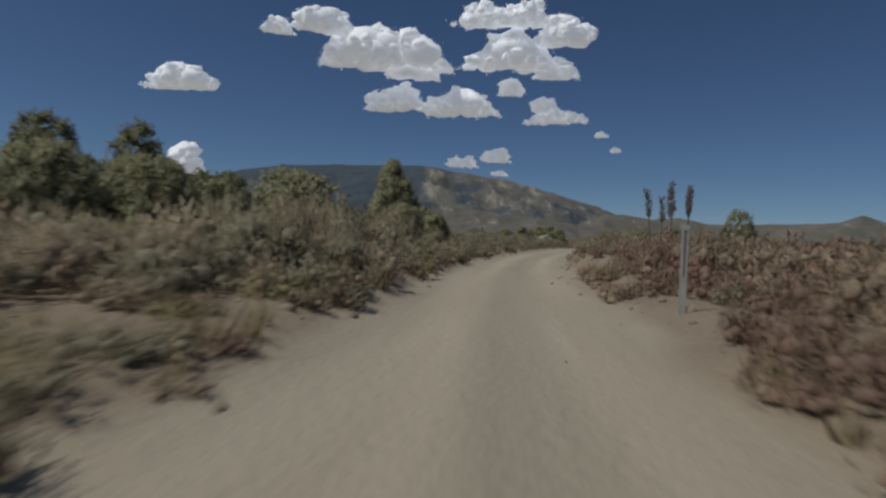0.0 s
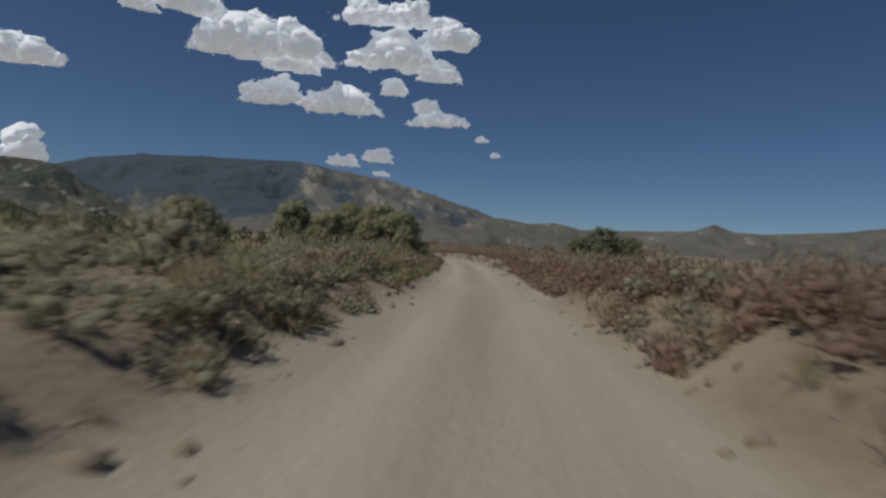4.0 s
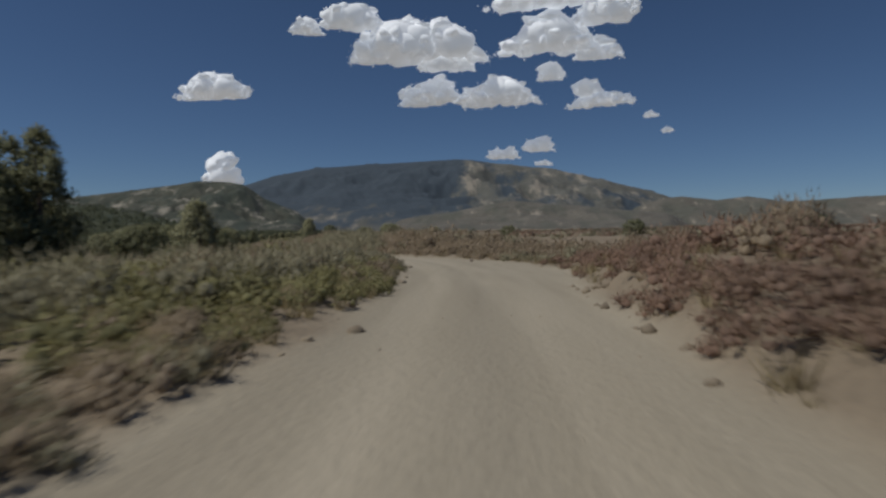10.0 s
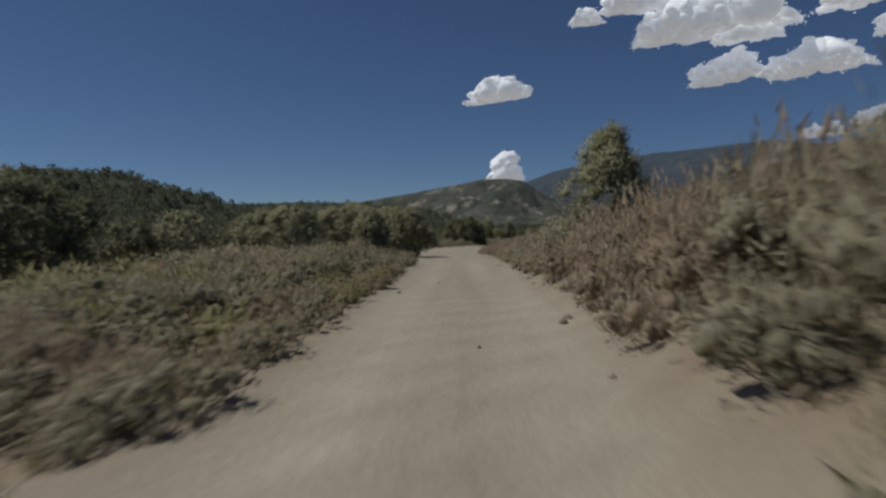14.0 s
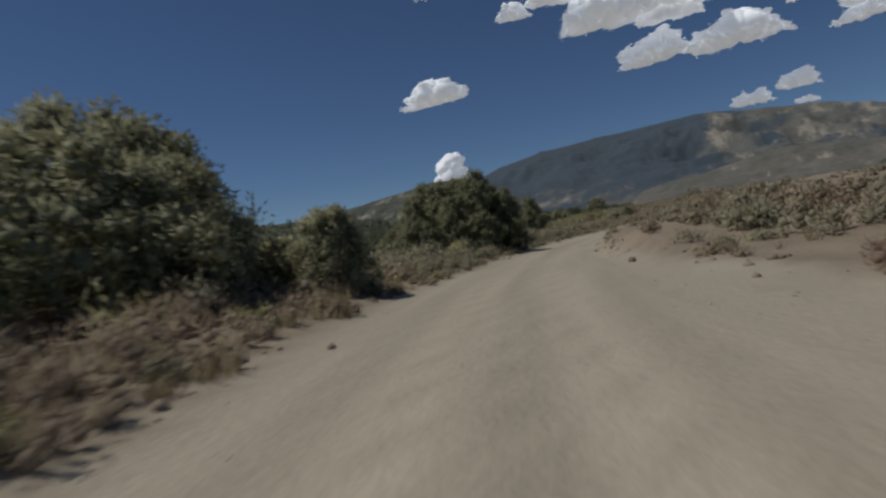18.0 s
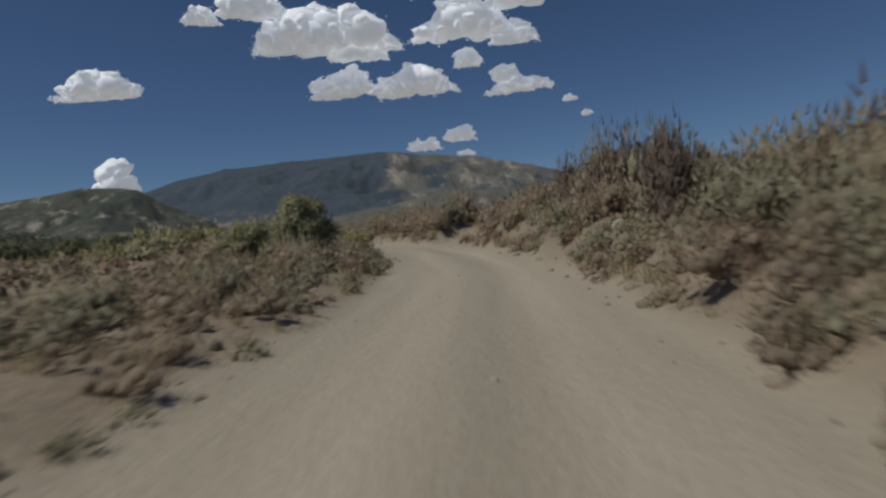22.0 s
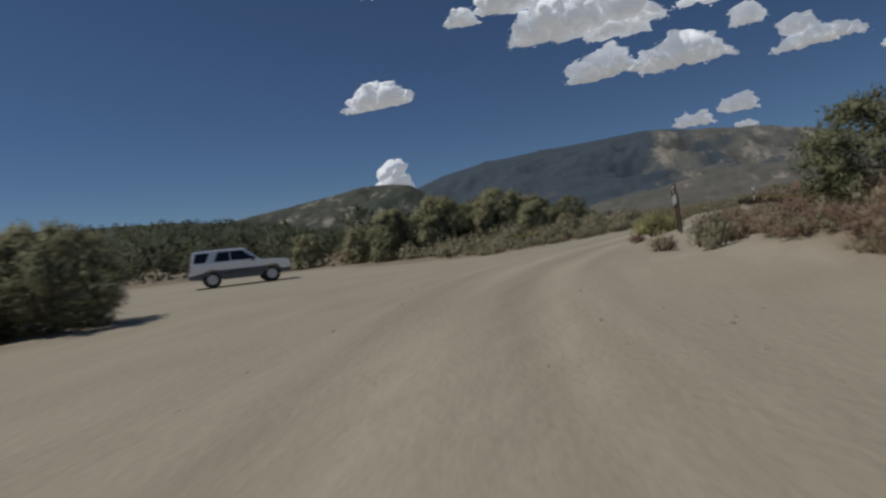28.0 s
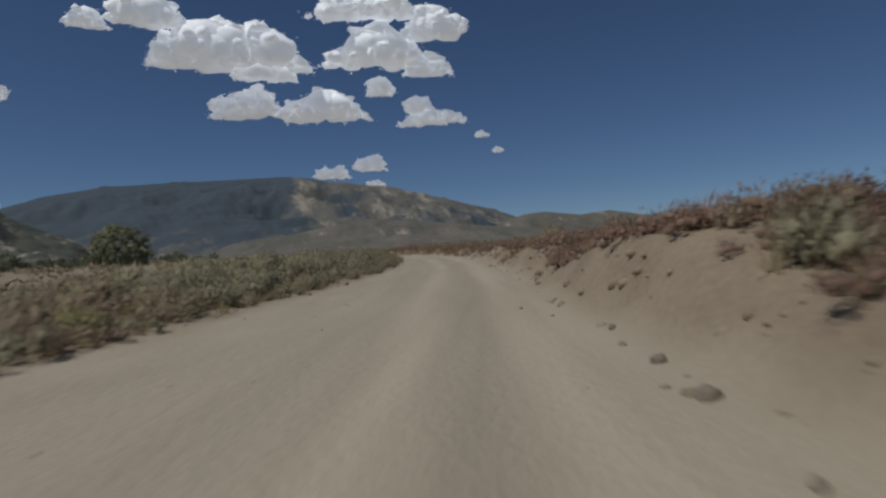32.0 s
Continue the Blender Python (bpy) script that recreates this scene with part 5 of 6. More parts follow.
def marker_post(x, y):
    """A flat flexible roadside marker post with a ribbed face."""
    thing = new("marker_post")
    thing.matrix_basis = pose(x, y, put(x, y, 0.05), 0, 0, -10)
    bm = box(bmesh.new(), (0.095, 0.012, 1.40), (0, 0, 0.70), bevel=0.004)
    box(bm, (0.012, 0.02, 1.38), (-0.044, 0, 0.70))
    box(bm, (0.012, 0.02, 1.38), (0.044, 0, 0.70))
    part("post", bm, PALE, thing)
    part("decal", box(bmesh.new(), (0.022, 0.004, 0.7), (0, -0.011, 0.98)), material("dull_brown_decal", (0.18, 0.13, 0.09), (0.13, 0.10, 0.07), 0.6, 6, 40, 0), thing, "faded brown strip")
    tagged(thing, "thin white marker post with a brown strip", "marker post")


marker_post(3.95, 8.6)

def roadside_bushes():
    """The bushes that stand singly along the road's edges, each a thing of its own."""
    rng = np.random.default_rng(23)
    protos = []
    for name, mat, label, up, ln, wd in (("sagebrush_bush", SAGE, "grey-green sagebrush on the road's edge", 0.4, 0.2, 0.07), ("dry_bush", DRY, "tan dry twiggy bush on the road's edge", 0.55, 0.34, 0.045),
                                         ("red_bush", RED, "reddish-brown dry bush on the bank", 0.5, 0.32, 0.05), ("rabbitbrush", GREEN, "yellow-green rabbitbrush beside the sand", 0.5, 0.26, 0.05)):
        for k in range(2):
            thing = new(name)
            v, f, soft = bush_shape(50 + k + len(name), 620, up, ln * 0.6, wd * 0.6, 0.85, 14)
            part("foliage", mesh_of("foliage", v, f, mat, True, soft), None, thing)
            stems = []
            for q in range(9):
                a = rng.uniform(0, 6.283)
                stems.append(limb((0, 0, -0.08), (math.cos(a) * 0.5, math.sin(a) * 0.5, rng.uniform(0.4, 0.75)), 0.03, 0.01, 4))
            part("woody_base", mesh_of("woody_base", *merged(stems), BARK), None, thing, "grey woody stems")["kind"] = "stuff"
            tagged(thing, label, "bush", "bushes along the road")
            protos.append([thing, False])
    kinds = {"left": (0, 0, 1, 3), "right": (1, 2, 2, 0)}
    s = 3.0
    while s < 628:
        for side in (-1, 1):
            ss = s + rng.uniform(-1.6, 1.6)
            hw = half_width(np.array([ss]), np.array([side]))[0]
            d = side * (hw + rng.uniform(0.55, 1.9))
            x = float(np.interp(ss, GONE, LINE[:, 0]) + d * np.interp(ss, GONE, TANG[:, 1]))
            y = float(np.interp(ss, GONE, LINE[:, 1]) - d * np.interp(ss, GONE, TANG[:, 0]))
            if bareness([x], [y])[0] > 0.1 or rng.random() < (0.8 if barren(ss, d, abs(d) - hw) else 0.12):
                continue
            size = rng.uniform(0.24, 0.5) * (1.45 if 222 < s < 282 or 392 < s < 422 and side > 0 or 428 < s < 454 else 1.0)
            k = kinds["left" if side < 0 else "right"][rng.integers(0, 4)]
            if side > 0 and 215 < s < 300:
                k = (0, 1, 1, 3)[rng.integers(0, 4)]
            slot = protos[2 * k + rng.integers(0, 2)]
            m = pose(x, y, put(x, y, 0.04), 0, 0, rng.uniform(0, 360)) @ Matrix.Diagonal((size, size, size * rng.uniform(0.85, 1.35), 1))
            if not slot[1]:
                slot[0].matrix_basis, slot[1] = m, True
            else:
                clone(slot[0], m)
        s += 3.6
    # thicker growth on the banks of some stretches
    for s0, s1, side, ks in ((9, 48, 1, (1, 1, 2)), (48, 82, 1, (1, 2, 0)), (36, 82, -1, (0, 1, 3)), (138, 176, 1, (2, 1, 0)), (148, 186, -1, (0, 3, 1)), (300, 332, -1, (0, 0, 1)), (334, 352, -1, (0, 1)), (354, 390, 1, (0, 1, 2)), (354, 388, -1, (0, 1)),
                            (388, 428, 1, (1, 1, 2)), (552, 600, 1, (2, 2, 1)), (576, 610, -1, (0, 1)), (4, 36, -1, (0, 1, 2)), (84, 148, -1, (0, 1, 0)), (186, 224, -1, (0, 1)), (428, 456, -1, (0, 1, 3)), (84, 136, 1, (2, 2, 1))):
        s = s0
        while s < s1:
            s += rng.uniform(0.8, 1.9)
            d = side * (half_width(np.array([s]), np.array([side]))[0] + rng.uniform(0.15, 1.6))
            x = float(np.interp(s, GONE, LINE[:, 0]) + d * np.interp(s, GONE, TANG[:, 1]))
            y = float(np.interp(s, GONE, LINE[:, 1]) - d * np.interp(s, GONE, TANG[:, 0]))
            if barren(s, d, 0.3) and rng.random() < 0.8 or bareness([x], [y])[0] > 0.1 or any(math.hypot(x - kx, y - ky) < kr for kx, ky, kr in KEEP):
                continue
            size = rng.uniform(0.22, 0.5)
            clone(protos[2 * ks[rng.integers(0, len(ks))] + rng.integers(0, 2)][0], pose(x, y, put(x, y, 0.05), 0, 0, rng.uniform(0, 360)) @ Matrix.Diagonal((size, size, size * rng.uniform(0.7, 1.2), 1)))


roadside_bushes()


def yellow_bush(x, y, w, h, seed, label, mat=None):
    thing = new("rabbitbrush_in_flower")
    v, f, soft = bush_shape(seed, 1600, 0.45, 0.11, 0.03, 0.9, 20)
    part("foliage", mesh_of("foliage", v * (w / 2, w / 2, h), f, mat or YELLOW, True, soft), None, thing)
    part("woody_base", mesh_of("woody_base", *merged([limb((0, 0, -0.05), (math.cos(q) * w * 0.3, math.sin(q) * w * 0.3, h * 0.6), 0.02, 0.008, 4) for q in range(8)]), BARK), None, thing, "grey woody stems")["kind"] = "stuff"
    thing.matrix_basis = pose(x, y, put(x, y, 0.03))
    return tagged(thing, label, "bush")


yellow_bush(-53.7, 494.5, 1.9, 1.25, 3, "yellow-flowered rabbitbrush beside the brown sign")
yellow_bush(-53.0, 495.3, 1.7, 1.15, 7, "feathery yellow-green rabbitbrush behind the sign")
yellow_bush(9.3, 21.2, 1.8, 0.8, 61, "dark green leafy clump at the foot of the dead stalks", JUNIPER)
plant(WILL[1], 21.0, 38.1, 0.4, 30, 1.7, "small dark tree on several stems over the red plain")
yellow_bush(-54.3, 493.4, 0.9, 0.40, 5, "low reddish bush below the yellow one", RED)
yellow_bush(-27.6, 336.3, 1.7, 0.9, 4, "yellow-green rabbitbrush in front of the junipers")
yellow_bush(-25.3, 404.5, 1.9, 1.1, 6, "yellow-green rabbitbrush on the low bank")
yellow_bush(33.0, 160.5, 1.8, 0.9, 8, "yellow-green rabbitbrush at the road's edge")
yellow_bush(-46.4, 522.9, 1.6, 1.2, 9, "dark grey bush around the trail marker", SAGE)
yellow_bush(-20.9, 350.5, 1.1, 0.7, 12, "red dry bush on the sandy bank", material("red_twigs", (0.36, 0.10, 0.06), (0.26, 0.08, 0.05), 0.85, 1, 25, 0, 0.5, leaf=0.3))

yellow_bush(-52.5, 484.2, 1.3, 1.15, 14, "grey-green bush at the sand's edge", SAGE)
yellow_bush(-51.7, 487.9, 1.5, 0.9, 15, "tan dry bush at the sand's edge", DRY)
yellow_bush(-50.9, 485.2, 1.6, 0.8, 16, "tan dry bush on the rise", DRY)
yellow_bush(-50.3, 487.3, 1.4, 0.8, 17, "reddish dry bush on the rise", RED)
yellow_bush(-53.5, 488.9, 1.1, 0.7, 18, "low tan bush at the sand's edge", DRY)
yellow_bush(-50.5, 490.5, 1.6, 0.8, 19, "reddish dry bush behind the sign", RED)
yellow_bush(-50.1, 496.5, 1.8, 0.9, 20, "reddish-brown bush beyond the sign", RED)
yellow_bush(-46.1, 527.6, 1.5, 0.5, 30, "low grey bush on the brush island", SAGE)
yellow_bush(-46.2, 525.2, 1.2, 0.45, 31, "low tan bush on the brush island", SAGE)
yellow_bush(-45.8, 523.9, 2.3, 0.91, 32, "grey-green bush beside the trail marker", SAGE)
yellow_bush(-45.2, 526.8, 2.1, 0.76, 33, "grey-green bush on the brush island", SAGE)
yellow_bush(-43.8, 523.9, 2.0, 0.86, 34, "dark grey bush behind the barrier tape", SAGE)
yellow_bush(-42.6, 524.1, 2.0, 0.71, 35, "tan dry bush behind the barrier tape", DRY)
yellow_bush(-41.2, 524.9, 1.9, 0.79, 36, "grey-green bush behind the barrier tape", SAGE)
yellow_bush(-39.6, 525.5, 2.2, 1.00, 37, "tall grey-green bush near the stump", SAGE)
yellow_bush(-38.7, 525.3, 2.4, 0.84, 38, "tan dry bush near the stump", DRY)
yellow_bush(-41.3, 526.9, 1.9, 0.74, 39, "grey-green bush on the brush island", SAGE)
yellow_bush(-43.6, 526.4, 1.5, 0.66, 40, "tan dry bush on the brush island", DRY)
for k, (x, y, w, h) in enumerate(((-51.9, 532.5, 1.5, 0.8), (-52.3, 530.2, 1.4, 0.75), (-52.8, 527.4, 1.6, 0.8), (-53.3, 525.9, 1.7, 0.85), (-53.8, 527.6, 1.8, 0.95), (-52.5, 526.2, 1.2, 0.85), (-52.7, 525.0, 1.2, 0.8), (-52.8, 523.8, 1.1, 0.75), (-52.2, 528.7, 1.2, 0.8), (-51.5, 535.4, 1.5, 0.85), (-51.0, 538.0, 1.4, 0.8), (-54.0, 524.2, 1.8, 0.9))):
    yellow_bush(x, y, w, h, 70 + k, ("olive-grey bush on the road's edge", "tan dry bush on the road's edge", "olive-grey bush on the road's edge")[k % 3], (SAGE, DRY, SAGE)[k % 3])
for k, (x, y, w, h) in enumerate(((13.2, 243.6, 2.0, 1.9), (10.4, 247.6, 2.2, 1.8), (11.6, 245.2, 1.7, 1.6), (7.2, 251.0, 2.2, 1.7), (13.0, 241.2, 1.6, 1.7))):
    yellow_bush(x, y, w, h, 90 + k, "yellow-green flowering bush among the grey brush", YELLOW if k % 2 else GREEN)
for k, (x, y, w, h) in enumerate(((-30.3, 423.9, 1.3, 0.8), (-29.3, 421.1, 1.4, 0.85), (-28.6, 418.9, 1.4, 0.85), (-27.6, 416.5, 1.3, 0.8), (-27.0, 414.8, 1.2, 0.75), (-29.6, 418.2, 1.7, 1.1), (-28.7, 416, 1.6, 1), (-28.0, 414.2, 1.6, 0.95), (-27.7, 412.7, 1.6, 0.9), (-51.5, 527.4, 0.9, 0.6))):
    yellow_bush(x, y, w, h, 110 + k, ("yellow-green bush on the crumbling road edge", "olive-grey bush on the crumbling road edge")[k % 2], (YELLOW, SAGE)[k % 2])
yellow_bush(-38.7, 542.3, 1.8, 0.7, 51, "reddish bush on top of the cut bank", RED)
yellow_bush(-37.9, 543.7, 1.6, 0.9, 52, "grey bush on the cut bank", SAGE)
yellow_bush(-31.9, 427.4, 2.6, 1.5, 53, "rounded tan bush on the cut bank", DRY)
yellow_bush(-30.9, 416.1, 2.4, 1.9, 54, "feathery yellow-green bush on the bank", YELLOW)
yellow_bush(-32.2, 418.8, 2.4, 1.8, 55, "feathery yellow-green bush on the bank", YELLOW)
yellow_bush(-33.0, 421.6, 2.4, 1.7, 56, "feathery yellow-green bush on the bank", YELLOW)
yellow_bush(-33.2, 424.7, 2.4, 1.6, 57, "feathery yellow-green bush on the bank", GREEN)
for k, (x, y, w, h) in enumerate(((-48.6, 495.6, 2.2, 0.9), (-47.2, 493.6, 2.4, 1.0), (-46.0, 497.2, 2.2, 0.8), (-48.9, 491.6, 2.2, 0.9), (-45.6, 491.8, 2.6, 1.0), (-47.6, 489.2, 2.2, 0.9), (-50.9, 493.0, 1.5, 0.7), (-44.0, 495.0, 2.4, 0.9), (-51.0, 498.6, 1.6, 0.6), (-49.8, 488.6, 1.8, 0.7), (-51.6, 490.4, 1.5, 0.6), (-51.4, 495.2, 1.7, 0.6), (-49.6, 494.0, 2.0, 0.7), (-49.2, 497.6, 2.0, 0.7), (-50.4, 491.8, 1.7, 0.7), (-47.8, 496.6, 2.1, 0.8), (-46.6, 499.0, 2.2, 0.8), (-48.6, 500.0, 1.9, 0.7), (-52.2, 489.2, 1.2, 0.5), (-44.8, 498.0, 2.3, 0.9), (-42.6, 497.6, 2.3, 0.9))):
    yellow_bush(x, y, w, h, 140 + k, ("tan dry bush on the rise behind the sign", "reddish dry bush on the rise behind the sign")[k % 2], (DRY, RED)[k % 2])
for k, (x, y, w, h) in enumerate(((-52.2, 525.4, 1.1, 0.7), (-52.3, 524.2, 1.1, 0.75), (-51.3, 529.3, 1.0, 0.65), (-41.6, 532.2, 2.2, 1.7), (-42.6, 530.2, 2.0, 1.6), (-43.4, 528.4, 2.0, 1.5), (-42.0, 528.0, 2.2, 1.8), (-40.4, 530.6, 2.4, 1.9), (-40.2, 533.6, 2.2, 1.5), (-41.0, 526.4, 2.2, 1.6))):
    yellow_bush(x, y, w, h, 160 + k, "tall grey-brown bush beside the road", (SAGE, DRY)[k % 2])
for k in range(26):
    sx = 297.0 + 0.75 * k
    off = -3.5 - 0.55 * ((k * 7) % 4)
    x = float(np.interp(sx, GONE, LINE[:, 0]) + off * np.interp(sx, GONE, TANG[:, 1]))
    y = float(np.interp(sx, GONE, LINE[:, 1]) - off * np.interp(sx, GONE, TANG[:, 0]))
    yellow_bush(x, y, 1.3 + 0.3 * (k % 3), 0.7 + 0.25 * ((k * 5) % 4), 180 + k, ("dark grey-green bush below the roadside tree", "olive bush below the roadside tree")[k % 2], (SAGE, WILLOW)[k % 2])
yellow_bush(-26.5, 385.2, 1.0, 0.7, 210, "rounded tan bush on the open slope", DRY)
yellow_bush(-25.9, 387.0, 1.1, 0.7, 211, "rounded tan bush beside the ruts", DRY)
yellow_bush(-27.7, 388.6, 1.3, 0.8, 212, "rounded yellow-brown bush on the open slope", YELLOW)
yellow_bush(-24.9, 398.5, 1.3, 0.8, 213, "rounded tan bush on the low bank", DRY)
yellow_bush(-28.4, 399.5, 1.7, 1.0, 214, "grey-green bush on the open slope", SAGE)
UMBER = material("dark_brush_twigs", (0.205, 0.150, 0.115), (0.150, 0.112, 0.088), 0.85, 0.8, 22, 0, 0.5, leaf=0.3, vary=0.4)
for k, (x, y, w, h) in enumerate(((-18.9, 386.2, 1.7, 2.3), (-18.1, 388.2, 2.0, 2.6), (-18.0, 390.8, 1.9, 2.5), (-17.3, 393.5, 2.0, 2.6), (-17.1, 396.6, 1.9, 2.4), (-16.3, 399.0, 1.9, 2.1))):
    yellow_bush(x, y, w, h, 220 + k, ("tall dark brown brush on the cut bank", "tall grey-brown brush on the cut bank")[k % 2], (UMBER, SAGE)[k % 2])
yellow_bush(-40.4, 540.8, 1.3, 0.95, 60, "dark grey bush at the foot of the bank", SAGE)

# ---- the parked car ----
PAINT = material("silver_white_paint", (0.93, 0.94, 0.95), (0.90, 0.91, 0.92), 0.38, 1.5, 300, 0, metal=0.3, coat=0.5)
CLAD = material("grey_cladding", (0.16, 0.17, 0.18), (0.13, 0.14, 0.15), 0.6, 4, 120, 0.1)
TYRE = material("tyre_rubber", (0.028, 0.028, 0.028), (0.05, 0.045, 0.04), 0.85, 5, 60, 0.2)
RIM = material("alloy", (0.55, 0.56, 0.57), (0.48, 0.49, 0.5), 0.35, 5, 90, 0, metal=0.8)
DARKGLASS = material("tinted_glass", (0.012, 0.014, 0.016), (0.018, 0.020, 0.022), 0.06, 2, 50, 0)
LAMP = material("lamp_lens", (0.75, 0.76, 0.78), (0.6, 0.62, 0.65), 0.15, 20, 90, 0)
TAIL = material("tail_lens", (0.35, 0.02, 0.02), (0.28, 0.015, 0.015), 0.2, 20, 90, 0)
BLACK = material("black_trim", (0.02, 0.02, 0.02), (0.03, 0.03, 0.03), 0.5, 10, 90, 0)


def prism(points, x0, x1, bevel=0.0):
    """Extrudes a side outline (y, z) across the car."""
    bm = bmesh.new()
    a = [bm.verts.new((x0, y, z)) for y, z in points]
    face = bm.faces.new(a)
    r = bmesh.ops.extrude_face_region(bm, geom=[face])
    bmesh.ops.translate(bm, vec=(x1 - x0, 0, 0), verts=[g for g in r["geom"] if isinstance(g, bmesh.types.BMVert)])
    if bevel:
        long = [e for e in bm.edges if abs(e.verts[0].co.x - e.verts[1].co.x) < 1e-6]
        bmesh.ops.bevel(bm, geom=long, offset=bevel, segments=3, affect="EDGES", profile=0.6)
    return bm


def suv(x, y, turn):
    car = new("suv")
    def arch(c, r=0.45):
        return [(c + r * math.cos(a), 0.36 + r * math.sin(a)) for a in np.linspace(0.12, math.pi - 0.12, 9)]
    front, rear = 1.42, -1.37
    low = [(2.40, 0.62), (2.36, 0.42), (1.90, 0.40)] + arch(front) + [(0.9, 0.38), (-0.85, 0.38)] + arch(rear) + [(-1.9, 0.44), (-2.38, 0.48), (-2.41, 0.66)]
    side = [(2.36, 0.64), (2.35, 0.98), (2.20, 1.08), (1.9, 1.12), (1.0, 1.18), (-2.30, 1.18), (-2.36, 0.9), (-2.38, 0.68), (-1.83, 0.66)] + [(rear - 0.47, 0.62), (rear - 0.3, 0.84), (rear, 0.9), (rear + 0.3, 0.84), (rear + 0.47, 0.62)] + \
           [(0.93, 0.60), (front - 0.3, 0.84), (front, 0.9), (front + 0.3, 0.84), (front + 0.47, 0.62)]
    body = part("body", prism(side, -0.92, 0.92, 0.035), PAINT, car)
    part("cladding", prism(low, -0.935, 0.935, 0.02), CLAD, car, "grey plastic lower cladding and bumpers")
    # cabin: a tapered box
    yb0, yb1, yt0, yt1, zb, zt, wb, wt = -2.30, 0.98, -2.14, 0.20, 1.16, 1.82, 0.89, 0.74
    bm = bmesh.new()
    v = [bm.verts.new(p) for p in ((-wb, yb0, zb), (wb, yb0, zb), (wb, yb1, zb), (-wb, yb1, zb), (-wt, yt0, zt), (wt, yt0, zt), (wt, yt1, zt), (-wt, yt1, zt))]
    for q in ((0, 1, 2, 3), (4, 5, 6, 7), (0, 1, 5, 4), (1, 2, 6, 5), (2, 3, 7, 6), (3, 0, 4, 7)):
        bm.faces.new([v[i] for i in q])
    bmesh.ops.bevel(bm, geom=list(bm.edges), offset=0.05, segments=3, affect="EDGES", profile=0.6)
    part("cabin", bm, PAINT, car)

    def at(yy, zz, sgn):
        f = (zz - zb) / (zt - zb)
        return Vector((sgn * (wb + (wt - wb) * f + 0.006), yy, zz))

    def pane(corners, name, mat=DARKGLASS, label=""):
        bm = bmesh.new()
        vs = [bm.verts.new(c) for c in corners]
        bm.faces.new(vs)
        n = (Vector(corners[1]) - Vector(corners[0])).cross(Vector(corners[2]) - Vector(corners[0])).normalized()
        r = bmesh.ops.extrude_face_region(bm, geom=list(bm.faces))
        out = 1 if n.dot(Vector(corners[0]) - Vector((0, -0.5, 1.2))) > 0 else -1
        bmesh.ops.translate(bm, vec=n * 0.012 * out, verts=[g for g in r["geom"] if isinstance(g, bmesh.types.BMVert)])
        return part(name, bm, mat, car, label)

    for sgn in (-1, 1):
        for y0, y1, y2, y3 in ((-2.16, -1.62, -1.40, -2.02), (-1.22, -0.50, -0.50, -1.02), (-0.44, 0.64, 0.12, -0.44)):
            pane([at(y0, 1.25, sgn), at(y1, 1.25, sgn), at(y2, 1.70, sgn), at(y3, 1.70, sgn)], "side_window", label="dark tinted side window")
        part("mirror", box(bmesh.new(), (0.22, 0.12, 0.20), (sgn * 1.0, 0.58, 1.26), bevel=0.03), BLACK, car, "black door mirror")
        part("roof_rail", rod(bmesh.new(), (sgn * 0.62, -1.95, 1.865), (sgn * 0.62, 0.0, 1.865), 0.022, 0.022), CLAD, car, "grey roof rail")
        part("headlight", box(bmesh.new(), (0.34, 0.16, 0.17), (sgn * 0.70, 2.29, 0.92), bevel=0.03), LAMP, car, "clear headlight")
        part("tail_light", box(bmesh.new(), (0.14, 0.10, 0.36), (sgn * 0.84, -2.33, 1.02), bevel=0.02), TAIL, car, "red tail light")
        for yy in (-0.62, 0.42):
            part("door_handle", box(bmesh.new(), (0.03, 0.18, 0.035), (sgn * 0.935, yy - 0.55, 0.98), bevel=0.008), PAINT, car)
        part("side_step", box(bmesh.new(), (0.14, 1.7, 0.06), (sgn * 0.93, 0.02, 0.40), bevel=0.02), CLAD, car, "grey side step")
        for yy in (front, rear):
            wheel = new("wheel")
            wheel.parent = car
            wheel.matrix_basis = pose(sgn * 0.80, yy, 0.41, 0, 90, 0)
            bm = bmesh.new()
            bmesh.ops.create_cone(bm, cap_ends=True, segments=28, radius1=0.41, radius2=0.41, depth=0.27)
            bmesh.ops.bevel(bm, geom=list(bm.edges), offset=0.025, segments=2, affect="EDGES")
            part("tyre", bm, TYRE, wheel, "dusty black tyre")
            bm = bmesh.new()
            bmesh.ops.create_cone(bm, cap_ends=True, segments=24, radius1=0.24, radius2=0.24, depth=0.275)
            for q in range(6):
                box(bm, (0.05, 0.21, 0.295), (0.105 * math.cos(q * 1.047), 0.105 * math.sin(q * 1.047), 0), pose(0, 0, 0, 0, 0, math.degrees(q * 1.047) - 90))
            part("rim", bm, RIM, wheel, "six-spoke alloy rim")
    f0, f1 = Vector((0, yb1, zb)), Vector((0, yt1, zt))
    w0, w1 = f0.lerp(f1, 0.10) + Vector((0, 0.012, 0.006)), f0.lerp(f1, 0.88) + Vector((0, 0.012, 0.006))
    pane([w0 + Vector((-0.74, 0, 0)), w0 + Vector((0.74, 0, 0)), w1 + Vector((0.63, 0, 0)), w1 + Vector((-0.63, 0, 0))], "windscreen", label="dark sloping windscreen")
    b0, b1 = Vector((0, yb0, zb)).lerp(Vector((0, yt0, zt)), 0.15) + Vector((0, -0.012, 0)), Vector((0, yb0, zb)).lerp(Vector((0, yt0, zt)), 0.85) + Vector((0, -0.012, 0))
